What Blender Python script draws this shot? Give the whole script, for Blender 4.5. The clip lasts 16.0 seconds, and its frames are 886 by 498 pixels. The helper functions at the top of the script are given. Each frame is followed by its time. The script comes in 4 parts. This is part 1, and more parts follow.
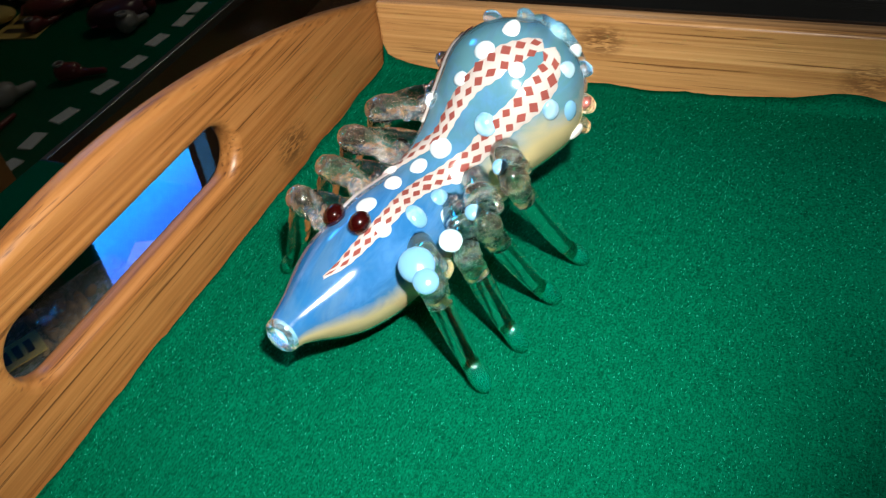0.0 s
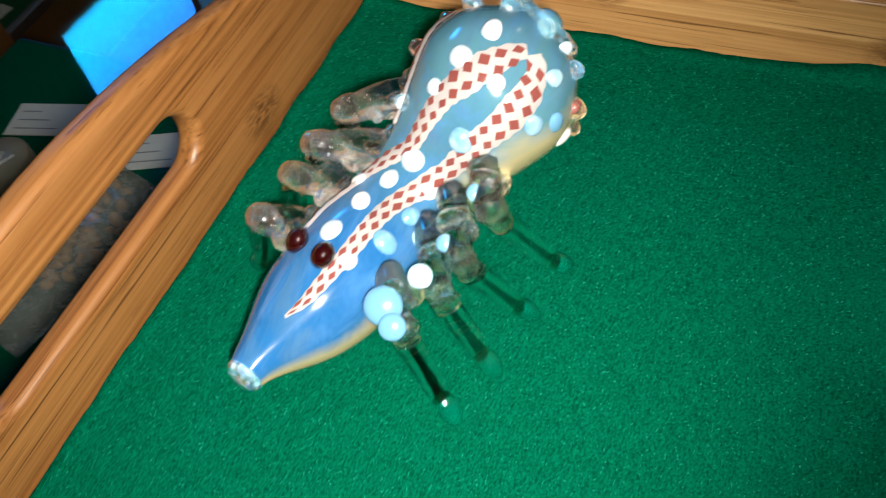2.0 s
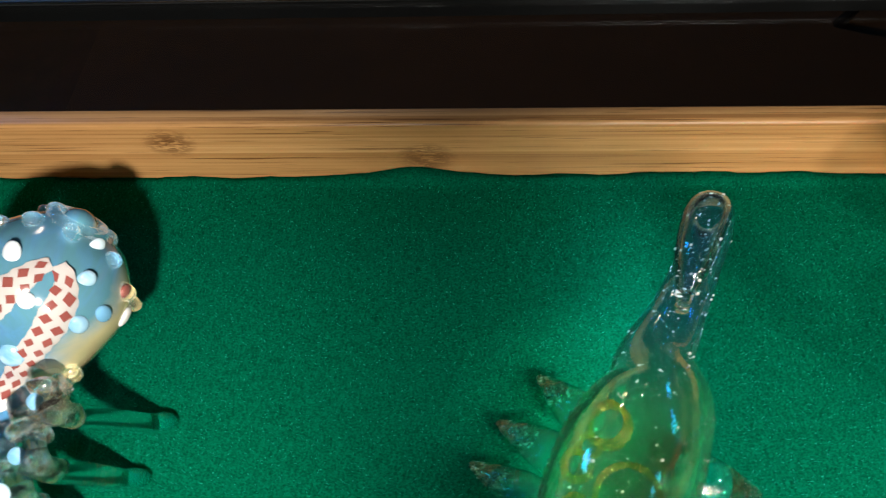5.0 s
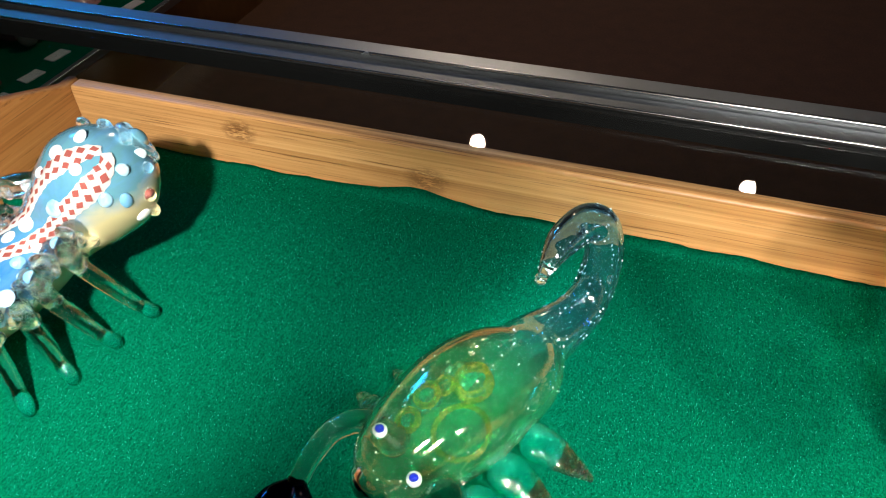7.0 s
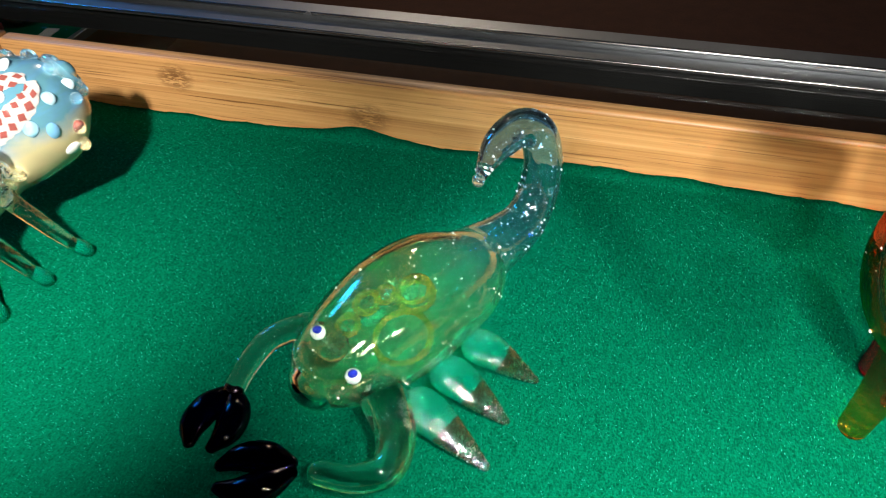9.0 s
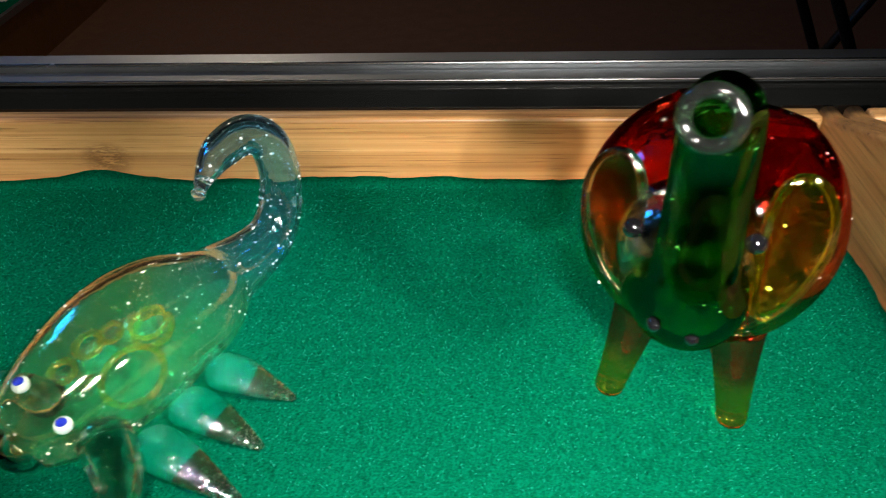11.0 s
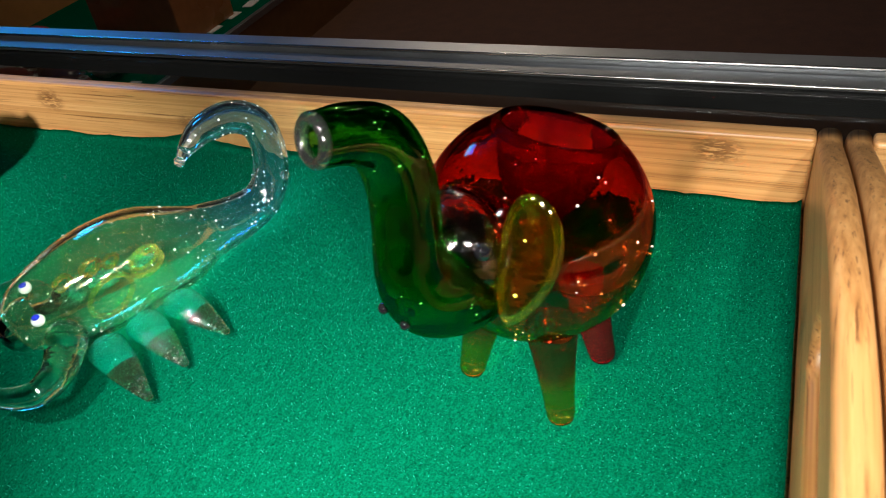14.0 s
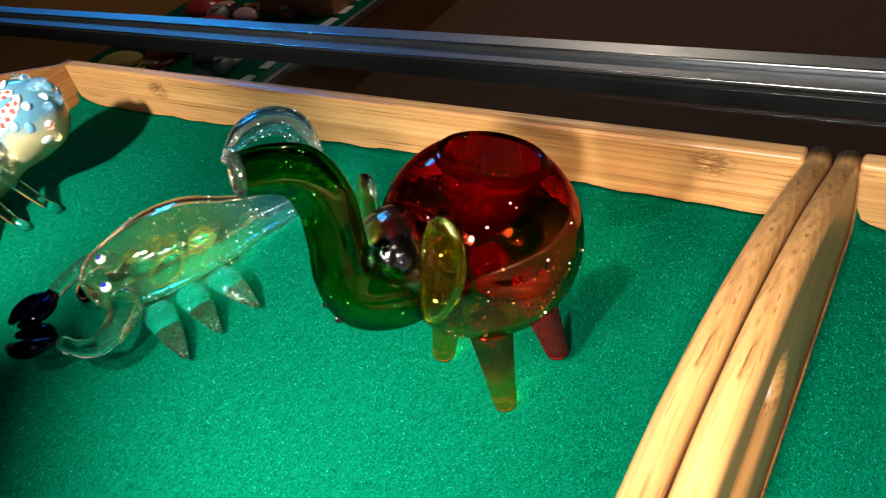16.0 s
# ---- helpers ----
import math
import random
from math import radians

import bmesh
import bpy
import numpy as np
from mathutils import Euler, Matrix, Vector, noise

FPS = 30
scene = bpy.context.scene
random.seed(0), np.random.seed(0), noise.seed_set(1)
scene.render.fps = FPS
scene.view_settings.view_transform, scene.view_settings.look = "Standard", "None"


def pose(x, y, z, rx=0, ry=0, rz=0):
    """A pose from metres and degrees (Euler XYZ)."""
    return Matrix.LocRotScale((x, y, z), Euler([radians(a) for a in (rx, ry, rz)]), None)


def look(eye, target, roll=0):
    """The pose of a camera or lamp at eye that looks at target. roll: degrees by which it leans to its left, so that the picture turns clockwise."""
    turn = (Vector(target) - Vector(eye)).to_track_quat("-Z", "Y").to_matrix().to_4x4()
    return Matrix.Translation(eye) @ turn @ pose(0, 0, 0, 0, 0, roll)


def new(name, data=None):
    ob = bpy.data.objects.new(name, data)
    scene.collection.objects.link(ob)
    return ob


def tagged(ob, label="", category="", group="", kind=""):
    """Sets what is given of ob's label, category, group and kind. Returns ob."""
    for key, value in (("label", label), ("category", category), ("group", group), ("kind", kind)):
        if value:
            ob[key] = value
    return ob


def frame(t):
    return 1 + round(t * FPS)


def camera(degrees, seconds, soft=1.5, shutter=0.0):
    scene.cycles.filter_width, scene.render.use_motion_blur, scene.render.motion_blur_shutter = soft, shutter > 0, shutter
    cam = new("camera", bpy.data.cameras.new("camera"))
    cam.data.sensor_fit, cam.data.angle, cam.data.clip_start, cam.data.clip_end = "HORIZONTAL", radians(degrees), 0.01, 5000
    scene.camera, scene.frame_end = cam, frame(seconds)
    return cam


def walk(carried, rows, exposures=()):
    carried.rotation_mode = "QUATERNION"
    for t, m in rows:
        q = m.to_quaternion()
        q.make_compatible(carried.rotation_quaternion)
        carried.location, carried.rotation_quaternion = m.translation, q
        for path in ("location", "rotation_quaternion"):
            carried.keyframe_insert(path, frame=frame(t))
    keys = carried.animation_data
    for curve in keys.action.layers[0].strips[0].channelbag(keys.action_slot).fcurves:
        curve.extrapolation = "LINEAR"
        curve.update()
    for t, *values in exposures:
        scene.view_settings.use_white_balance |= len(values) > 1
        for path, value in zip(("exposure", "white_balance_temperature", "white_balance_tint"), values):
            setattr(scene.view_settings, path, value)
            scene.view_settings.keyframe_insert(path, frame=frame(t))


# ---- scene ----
scene.cycles.transparent_max_bounces, scene.cycles.transmission_bounces, scene.cycles.max_bounces = 32, 16, 16
cam = camera(60.0, 16.0, soft=1.1, shutter=0.4)
PATH = [
    (0, (0.143, -0.248, 0.157), (-0.539, 1.052, -1.202), -9.2),
    (0.5, (0.147, -0.245, 0.159), (-0.617, 0.954, -1.248), -9.4),
    (1, (0.153, -0.236, 0.166), (-0.671, 0.913, -1.249), -11.0),
    (1.5, (0.149, -0.225, 0.172), (-0.65, 0.855, -1.309), -12.0),
    (2, (0.138, -0.2025, 0.177), (-0.480, 0.769, -1.453), -12.4),
    (2.5, (0.125, -0.186, 0.191), (-0.244, 0.813, -1.503), -8.1),
    (3, (0.123, -0.188, 0.194), (-0.163, 0.835, -1.501), -8.0),
    (3.5, (0.133, -0.184, 0.206), (-0.064, 0.829, -1.507), -6.0),
    (4, (0.155, -0.176, 0.208), (0.031, 0.862, -1.496), -4.5),
    (4.5, (0.175, -0.173, 0.209), (0.089, 0.908, -1.472), -3.7),
    (4.7, (0.182, -0.173, 0.211), (0.104, 0.924, -1.459), -4.0),
    (6.8, (0.278, -0.235, 0.202), (-0.256, 1.139, -1.15), -2.8),
    (7, (0.276, -0.238, 0.201), (-0.268, 1.155, -1.127), -2.6),
    (7.5, (0.277, -0.247, 0.205), (-0.285, 1.132, -1.129), -1.3),
    (8, (0.286, -0.249, 0.19), (-0.297, 1.157, -1.108), -3.8),
    (8.2, (0.287, -0.25, 0.188), (-0.279, 1.154, -1.118), -3.6),
    (10.3, (0.291, -0.254, 0.156), (0.137, 1.287, -1.109), -1.0),
    (10.5, (0.296, -0.25, 0.156), (0.19, 1.306, -1.096), -1.1),
    (11, (0.318, -0.248, 0.157), (0.227, 1.341, -1.054), -1.8),
    (11.5, (0.338, -0.251, 0.16), (0.21, 1.341, -1.044), -2.3),
    (12, (0.353, -0.255, 0.162), (0.1, 1.319, -1.046), -3.5),
    (12.5, (0.37, -0.255, 0.165), (-0.007, 1.282, -1.057), -5.0),
    (13, (0.384, -0.257, 0.165), (-0.112, 1.244, -1.06), -6.3),
    (13.5, (0.403, -0.252, 0.167), (-0.222, 1.197, -1.062), -8.3),
    (14, (0.422, -0.248, 0.169), (-0.301, 1.168, -1.045), -9.2),
    (14.5, (0.447, -0.246, 0.173), (-0.422, 1.099, -1.026), -11.3),
    (15, (0.463, -0.248, 0.184), (-0.598, 0.969, -0.996), -14.0),
    (15.5, (0.478, -0.244, 0.188), (-0.617, 0.93, -1.004), -14.5),
    (16, (0.48, -0.238, 0.188), (-0.562, 0.952, -1.036), -14.9),
]
walk(cam, [(t, look(eye, target, roll)) for t, eye, target, roll in PATH],
     [(0, -0.05), (2, -0.02), (3.5, -0.30), (4.7, -0.28), (6.8, 0.35), (8.2, 0.40), (10.3, 0.20), (12.5, 0.16), (14, 0.29), (15, 0.42), (16, 0.58)])
FLASH = (4.8, 2.75, 5.1, 2.7)
# ---------------------------------------------------------------- world and light
world = bpy.data.worlds.new("room_air")
scene.world = world
world.use_nodes = True
world.node_tree.nodes["Background"].inputs[0].default_value = (1.0, 0.86, 0.72, 1)
world.node_tree.nodes["Background"].inputs[1].default_value = 0.02


def flash(name, eye, target, watts, cone, blend):
    """The phone's little flash lamp, as it stood over one stretch of the tray."""
    data = bpy.data.lights.new(name, "SPOT")
    data.energy, data.spot_size, data.spot_blend = watts, radians(cone), blend
    data.shadow_soft_size, data.color = 0.0060, (1.0, 0.95, 0.86)
    data.cycles.is_caustics_light = True
    ob = new(name, data)
    ob.matrix_world = look(eye, target)
    return ob


flash("flash_lamp_a", (0.151, -0.212, 0.182), (0.036, -0.100, 0.00), FLASH[0] * 1.1, 90, 1.0)
flash("flash_lamp_b", (0.308, -0.250, 0.196), (0.302, -0.126, 0.01), FLASH[1] * 1.1, 62, 1.0)
flash("flash_lamp_c", (0.362, -0.262, 0.166), (0.352, -0.125, 0.01), FLASH[2] * 0.54, 88, 1.0)
flash("flash_lamp_c", (0.450, -0.258, 0.178), (0.388, -0.118, 0.01), FLASH[2] * 0.5, 72, 0.7)
flash("flash_lamp_d", (0.492, -0.250, 0.190), (0.505, -0.070, 0.00), FLASH[3], 44, 0.5)
for x, watts in ((-0.557, 32.0), (0.53, 1.5)):
    bulb = bpy.data.lights.new("ceiling_glow", "SPOT")
    bulb.energy, bulb.spot_size, bulb.spot_blend, bulb.color, bulb.shadow_soft_size = watts, radians(150), 0.6, (1.0, 0.80, 0.60), 0.03
    new("ceiling_glow", bulb).matrix_world = look((x, 2.35, 1.585), (x, 2.35, 0))


# ---------------------------------------------------------------- materials
class Nodes:
    """A small node-tree writer."""

    def __init__(self, name):
        self.material = bpy.data.materials.new(name)
        self.material.use_nodes = True
        self.tree = self.material.node_tree
        self.tree.nodes.clear()
        self.out = self.add("ShaderNodeOutputMaterial")

    def add(self, kind, **values):
        node = self.tree.nodes.new(kind)
        for key, value in values.items():
            setattr(node, key, value)
        return node

    def link(self, a, b):
        self.tree.links.new(a, b)

    def put(self, socket, value):
        if hasattr(value, "is_output"):
            self.link(value, socket)
        else:
            socket.default_value = value

    def coords(self, scale=(1, 1, 1), offset=(0, 0, 0), kind="Object"):
        tc = self.add("ShaderNodeTexCoord")
        mp = self.add("ShaderNodeMapping")
        mp.inputs["Scale"].default_value = scale
        mp.inputs["Location"].default_value = offset
        self.link(tc.outputs[kind], mp.inputs[0])
        return mp.outputs[0]

    def noise(self, vec, scale, detail=4, rough=0.55, distort=0.0):
        n = self.add("ShaderNodeTexNoise")
        self.put(n.inputs["Vector"], vec)
        n.inputs["Scale"].default_value = scale
        n.inputs["Detail"].default_value = detail
        n.inputs["Roughness"].default_value = rough
        n.inputs["Distortion"].default_value = distort
        return n.outputs[0]

    def ramp(self, fac, stops):
        r = self.add("ShaderNodeValToRGB")
        while len(r.color_ramp.elements) < len(stops):
            r.color_ramp.elements.new(0.5)
        for el, (at, col) in zip(r.color_ramp.elements, stops):
            el.position = at
            el.color = (*col, 1) if len(col) == 3 else col
        self.put(r.inputs[0], fac)
        return r.outputs[0]

    def mix(self, fac, a, b, blend="MIX"):
        m = self.add("ShaderNodeMix", data_type="RGBA", blend_type=blend)
        self.put(m.inputs[0], fac)
        self.put(m.inputs[6], (*a, 1) if isinstance(a, tuple) else a)
        self.put(m.inputs[7], (*b, 1) if isinstance(b, tuple) else b)
        return m.outputs[2]

    def math(self, op, a, b=0.0, c=0.0):
        m = self.add("ShaderNodeMath", operation=op)
        self.put(m.inputs[0], a)
        self.put(m.inputs[1], b)
        self.put(m.inputs[2], c)
        return m.outputs[0]

    def bump(self, height, strength, distance=0.001):
        b = self.add("ShaderNodeBump")
        b.inputs["Strength"].default_value = strength
        b.inputs["Distance"].default_value = distance
        self.put(b.inputs["Height"], height)
        return b.outputs[0]

    def principled(self, color, rough=0.5, metal=0.0, normal=None, **more):
        p = self.add("ShaderNodeBsdfPrincipled")
        self.put(p.inputs["Base Color"], (*color, 1) if isinstance(color, tuple) else color)
        self.put(p.inputs["Roughness"], rough)
        p.inputs["Metallic"].default_value = metal
        if normal is not None:
            self.link(normal, p.inputs["Normal"])
        for key, value in more.items():
            self.put(p.inputs[key.replace("_", " ")], value)
        self.link(p.outputs[0], self.out.inputs[0])
        return self.material


def plain(name, color, rough=0.5, metal=0.0, grain=0.12, scale=120, **more):
    n = Nodes(name)
    v = n.coords()
    a = n.noise(v, scale, 3)
    b = n.noise(v, scale * 0.12, 3)
    f = n.math("MULTIPLY", n.math("ADD", a, b), 0.5)
    col = n.mix(f, tuple(c * (1 - 2 * grain) for c in color), tuple(min(1, c * (1 + 2 * grain)) for c in color))
    return n.principled(col, n.math("MULTIPLY_ADD", b, 0.15, rough - 0.07), metal, n.bump(a, 0.08, 0.0003), **more)


def bamboo(name, along, knots=(), tone=(1, 1, 1)):
    """Laminated bamboo with its grain along x or y; knots: places of the cane's nodes (along, up)."""
    n = Nodes(name)
    stretch = (1.8, 620, 620) if along == "x" else (620, 1.8, 620)
    long = n.coords(stretch)
    soft = n.coords((6, 40, 40) if along == "x" else (40, 6, 40))
    fine = n.coords((14, 900, 900) if along == "x" else (900, 14, 900))
    lam = n.noise(long, 1.0, 3, 0.6)
    streak = n.noise(soft, 1.6, 4, 0.65, 0.3)
    fib = n.noise(fine, 1.0, 2, 0.6)
    col = n.ramp(lam, [(0.28, (0.27, 0.120, 0.035)), (0.43, (0.41, 0.198, 0.064)), (0.55, (0.49, 0.252, 0.088)), (0.72, (0.56, 0.312, 0.122))])
    col = n.mix(n.ramp(streak, [(0.40, (0, 0, 0)), (0.66, (0.28, 0.28, 0.28))]), col, (0.26, 0.110, 0.030))
    vessels = n.ramp(fib, [(0.30, (0.85, 0.85, 0.85)), (0.40, (0, 0, 0))])
    col = n.mix(vessels, col, (0.11, 0.038, 0.010))
    dash = n.noise(n.coords((45, 1500, 1500) if along == "x" else (1500, 45, 1500)), 1.0, 1, 0.5)
    col = n.mix(n.ramp(dash, [(0.27, (0.55, 0.55, 0.55)), (0.35, (0, 0, 0))]), col, (0.10, 0.034, 0.009))
    height = n.math("MULTIPLY_ADD", fib, 0.6, streak)
    if knots:
        tc = n.add("ShaderNodeTexCoord")
        sep = n.add("ShaderNodeSeparateXYZ")
        n.link(tc.outputs["Object"], sep.inputs[0])
        run, up = sep.outputs[0 if along == "x" else 1], sep.outputs[2]
        marks = n.noise(n.coords((150, 700, 700) if along == "x" else (700, 150, 700)), 1.0, 3, 0.7, 1.5)
        total = None
        for at, z, wide, tall in knots:
            dx = n.math("DIVIDE", n.math("SUBTRACT", run, at), wide)
            dz = n.math("DIVIDE", n.math("SUBTRACT", up, z), tall)
            d = n.math("ADD", n.math("MULTIPLY", dx, dx), n.math("MULTIPLY", dz, dz))
            m = n.math("MAXIMUM", n.math("SUBTRACT", 1.0, d), 0.0)
            total = m if total is None else n.math("MAXIMUM", total, m)
        f = n.math("MULTIPLY", total, n.ramp(marks, [(0.42, (0, 0, 0)), (0.52, (1, 1, 1))]))
        col = n.mix(n.math("MULTIPLY", f, 0.92), col, (0.13, 0.050, 0.014))
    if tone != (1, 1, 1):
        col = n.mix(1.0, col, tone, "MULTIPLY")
    return n.principled(col, n.math("MULTIPLY_ADD", streak, 0.12, 0.36), 0, n.bump(height, 0.18, 0.0004), Coat_Weight=0.18, Coat_Roughness=0.3)


def felt(name, dark, light):
    """Needle felt: matted short fibres in two greens, with a faint nap."""
    n = Nodes(name)
    v = n.coords()
    fuzz = n.noise(v, 1500, 2, 0.8, 0.4)
    streak = n.noise(n.coords((1100, 420, 700)), 1.0, 2, 0.7, 1.5)
    mat = n.noise(v, 260, 4, 0.6)
    broad = n.noise(v, 22, 3)
    f = n.math("MULTIPLY_ADD", streak, 0.45, n.math("MULTIPLY", fuzz, 0.55))
    col = n.mix(n.ramp(f, [(0.36, (0, 0, 0)), (0.50, (0.42, 0.42, 0.42)), (0.66, (1, 1, 1))]), dark, light)
    col = n.mix(n.math("MULTIPLY", mat, 0.45), col, tuple(c * 0.7 for c in dark))
    col = n.mix(n.math("MULTIPLY", broad, 0.22), col, tuple(c * 0.6 for c in light))
    h = n.math("ADD", f, n.math("MULTIPLY", mat, 0.8))
    return n.principled(col, 0.95, 0, n.bump(h, 0.6, 0.0007), Specular_IOR_Level=0.0)


def glass(name, tint, bend=0.3, ior=1.47, far=None, axis=2, near=0.0, reach=0.02, wave=0.0, gain=1.0, milk=0.0, milky=None, soft=0.12, power=4.0, size=180, edge=0.6, shine=(1, 1, 1)):
    """Coloured lamp-worked glass: thin blown walls pass the light straight on, solid drops bend it (bend: how much of
    it).
    far: a second tint that takes over along an axis of the thing, from near on over reach.
    milk: how much light the fumed or frothy glass scatters, and a pale fill that makes clear lumps look lit inside;
    milky: its colour (near, far)."""
    n = Nodes(name)
    col = (*tint, 1)
    fog = (*(milky[0] if milky else tint), 1)
    if far:
        tc = n.add("ShaderNodeTexCoord")
        sep = n.add("ShaderNodeSeparateXYZ")
        n.link(tc.outputs["Object"], sep.inputs[0])
        v = n.coords()
        drift = n.math("MULTIPLY_ADD", n.noise(v, 60, 2), abs(reach) * 0.8, -abs(reach) * 0.4)
        f = n.math("DIVIDE", n.math("SUBTRACT", n.math("ADD", sep.outputs[axis], drift), near), reach)
        f = n.ramp(f, [(0.0, (0, 0, 0)), (1.0, (1, 1, 1))])
        col = n.mix(f, tint, far)
        fog = n.mix(f, milky[0], milky[1]) if milky else col
    normal = None
    if wave:
        normal = n.bump(n.noise(n.coords(), size, 2), wave, 0.001)

    def mixed(fac, a, b):
        m = n.add("ShaderNodeMixShader")
        n.put(m.inputs[0], fac)
        n.link(a, m.inputs[1])
        n.link(b, m.inputs[2])
        return m.outputs[0]

    t = n.add("ShaderNodeBsdfTransparent")
    n.put(t.inputs[0], col)
    body = t.outputs[0]
    if bend:
        g = n.add("ShaderNodeBsdfGlass")
        n.put(g.inputs[0], col)
        g.inputs["Roughness"].default_value = 0.0
        g.inputs["IOR"].default_value = ior
        if normal is not None:
            n.link(normal, g.inputs["Normal"])
        body = g.outputs[0] if bend >= 1 else mixed(bend, body, g.outputs[0])
    if milk:
        d = n.add("ShaderNodeBsdfDiffuse")
        tr = n.add("ShaderNodeBsdfTranslucent")
        n.put(d.inputs[0], fog)
        n.put(tr.inputs[0], fog)
        cloud = n.noise(n.coords(), 140, 3, 0.6, 0.8)
        fac = n.math("MULTIPLY", n.ramp(cloud, [(0.3, (0.45, 0.45, 0.45)), (0.7, (1, 1, 1))]), milk * 1.3)
        body = mixed(fac, body, mixed(0.4, d.outputs[0], tr.outputs[0]))
    fr = n.add("ShaderNodeLayerWeight")
    fr.inputs["Blend"].default_value = 0.5
    gl = n.add("ShaderNodeBsdfGlossy", distribution="BECKMANN")
    gl.inputs["Roughness"].default_value = soft
    glint = n.add("ShaderNodeBsdfGlossy", distribution="BECKMANN")
    glint.inputs["Roughness"].default_value = soft
    glint.inputs["Color"].default_value = (*(0.012 * gain * c for c in shine), 1)
    if normal is not None:
        for node in (gl, glint, fr):
            n.link(normal, node.inputs["Normal"])
    if bend < 1:
        body = mixed(n.math("MULTIPLY", n.math("POWER", fr.outputs["Facing"], power), edge), body, gl.outputs[0])
    both = n.add("ShaderNodeAddShader")
    n.link(body, both.inputs[0])
    n.link(glint.outputs[0], both.inputs[1])
    n.link(both.outputs[0], n.out.inputs[0])
    return n.material


def opal(name, front, back, belly, y0, y1, z0, z1, clear=0.15):
    """Milky fumed glass: blue in front, paler behind, cream along the belly."""
    n = Nodes(name)
    tc = n.add("ShaderNodeTexCoord")
    sep = n.add("ShaderNodeSeparateXYZ")
    n.link(tc.outputs["Object"], sep.inputs[0])
    v = n.coords()
    swirl = n.noise(v, 90, 3, 0.6, 1.2)
    f = n.math("DIVIDE", n.math("SUBTRACT", n.math("MULTIPLY_ADD", swirl, 0.02, sep.outputs[1]), y0 + 0.01), y1 - y0)
    col = n.mix(n.ramp(f, [(0, (0, 0, 0)), (1, (1, 1, 1))]), front, back)
    streak = n.noise(n.coords((60, 14, 60)), 3, 4, 0.6, 0.6)
    col = n.mix(n.ramp(streak, [(0.45, (0, 0, 0)), (0.75, (0.55, 0.55, 0.55))]), col, tuple(min(1, c * 1.5 + 0.06) for c in front))
    veil = n.noise(n.coords((50, 10, 50), (3, 1, 7)), 3, 3, 0.6, 0.8)
    col = n.mix(n.ramp(veil, [(0.50, (0, 0, 0)), (0.68, (0.5, 0.5, 0.5))]), col, (0.08, 0.17, 0.28))
    geo = n.add("ShaderNodeNewGeometry")
    face = n.add("ShaderNodeSeparateXYZ")
    n.link(geo.outputs["Normal"], face.inputs[0])
    low = n.math("DIVIDE", n.math("SUBTRACT", n.math("MULTIPLY_ADD", swirl, 0.3, face.outputs[2]), z0 + 0.15), z1 - z0)
    col = n.mix(n.ramp(low, [(0, (1, 1, 1)), (1, (0, 0, 0))]), col, belly)
    return n.principled(col, 0.10, 0, n.bump(n.noise(v, 70, 2), 0.25, 0.002), Coat_Weight=1.0, Coat_Roughness=0.13, Transmission_Weight=clear, IOR=1.47)


def glow(name, a, b, strength, axis=2, lo=0.0, hi=1.0):
    n = Nodes(name)
    tc = n.add("ShaderNodeTexCoord")
    sep = n.add("ShaderNodeSeparateXYZ")
    n.link(tc.outputs["Object"], sep.inputs[0])
    f = n.math("DIVIDE", n.math("SUBTRACT", sep.outputs[axis], lo), hi - lo)
    e = n.add("ShaderNodeEmission")
    n.put(e.inputs[0], n.mix(n.ramp(f, [(0, (0, 0, 0)), (1, (1, 1, 1))]), a, b))
    e.inputs[1].default_value = strength
    n.link(e.outputs[0], n.out.inputs[0])
    return n.material


M_BACK = bamboo("bamboo_long", "x", [(0.089, 0.0185, 0.010, 0.0075), (0.177, 0.0105, 0.011, 0.008), (0.409, 0.020, 0.010, 0.007)], (1.16, 1.22, 1.32))
M_END_L = bamboo("bamboo_end", "y", [(-0.072, 0.010, 0.012, 0.009), (-0.225, 0.020, 0.012, 0.008)])
# M_END_L multiplied darker and redder, for the first tray's left board
M_END_DARKER = bamboo("bamboo_end_darker_reddish", "y", [(-0.072, 0.010, 0.012, 0.009), (-0.225, 0.020, 0.012, 0.008)], (0.66, 0.55, 0.44))
M_BASE = bamboo("bamboo_board", "x")
M_FELT = felt("green_felt", (0.0003, 0.036, 0.017), (0.0008, 0.188, 0.096))
M_FIBRE = plain("felt_fibres", (0.02, 0.40, 0.26), 0.35)
# its milk is a pale fill standing in for flash light gathered inside the lumps
M_CLEAR = glass("clear_glass", (0.985, 0.98, 0.965), 1, wave=0.5, size=300, gain=27.0, milk=0.018, milky=((0.95, 0.88, 0.74), (1, 1, 1)), soft=0.10)
M_LIMB = glass("clear_limb_glass", (0.96, 0.985, 0.97), 1, wave=0.2, size=250, gain=10.0, soft=0.09)
M_SHELL = glass("fumed_yellow_shell", (0.99, 0.98, 0.91), 1, far=(0.58, 0.80, 0.94), axis=1, near=-0.098, reach=0.030, gain=7.0, wave=0.04, size=200, soft=0.10, shine=(1, 0.95, 0.86),
                milk=0.007, milky=((0.98, 0.84, 0.56), (0.42, 0.62, 0.88)))
M_SHELLIN = glass("fumed_inner_wall", (0.99, 0.978, 0.90), 1, far=(0.80, 0.90, 0.98), axis=1, near=-0.098, reach=0.030, gain=6.0, wave=0.06, size=220, soft=0.11, shine=(1, 0.92, 0.72))
M_BUBBLE = glass("clear_inner_wall", (0.97, 0.97, 0.95), 1, gain=9.0, wave=0.30, size=300, soft=0.14)
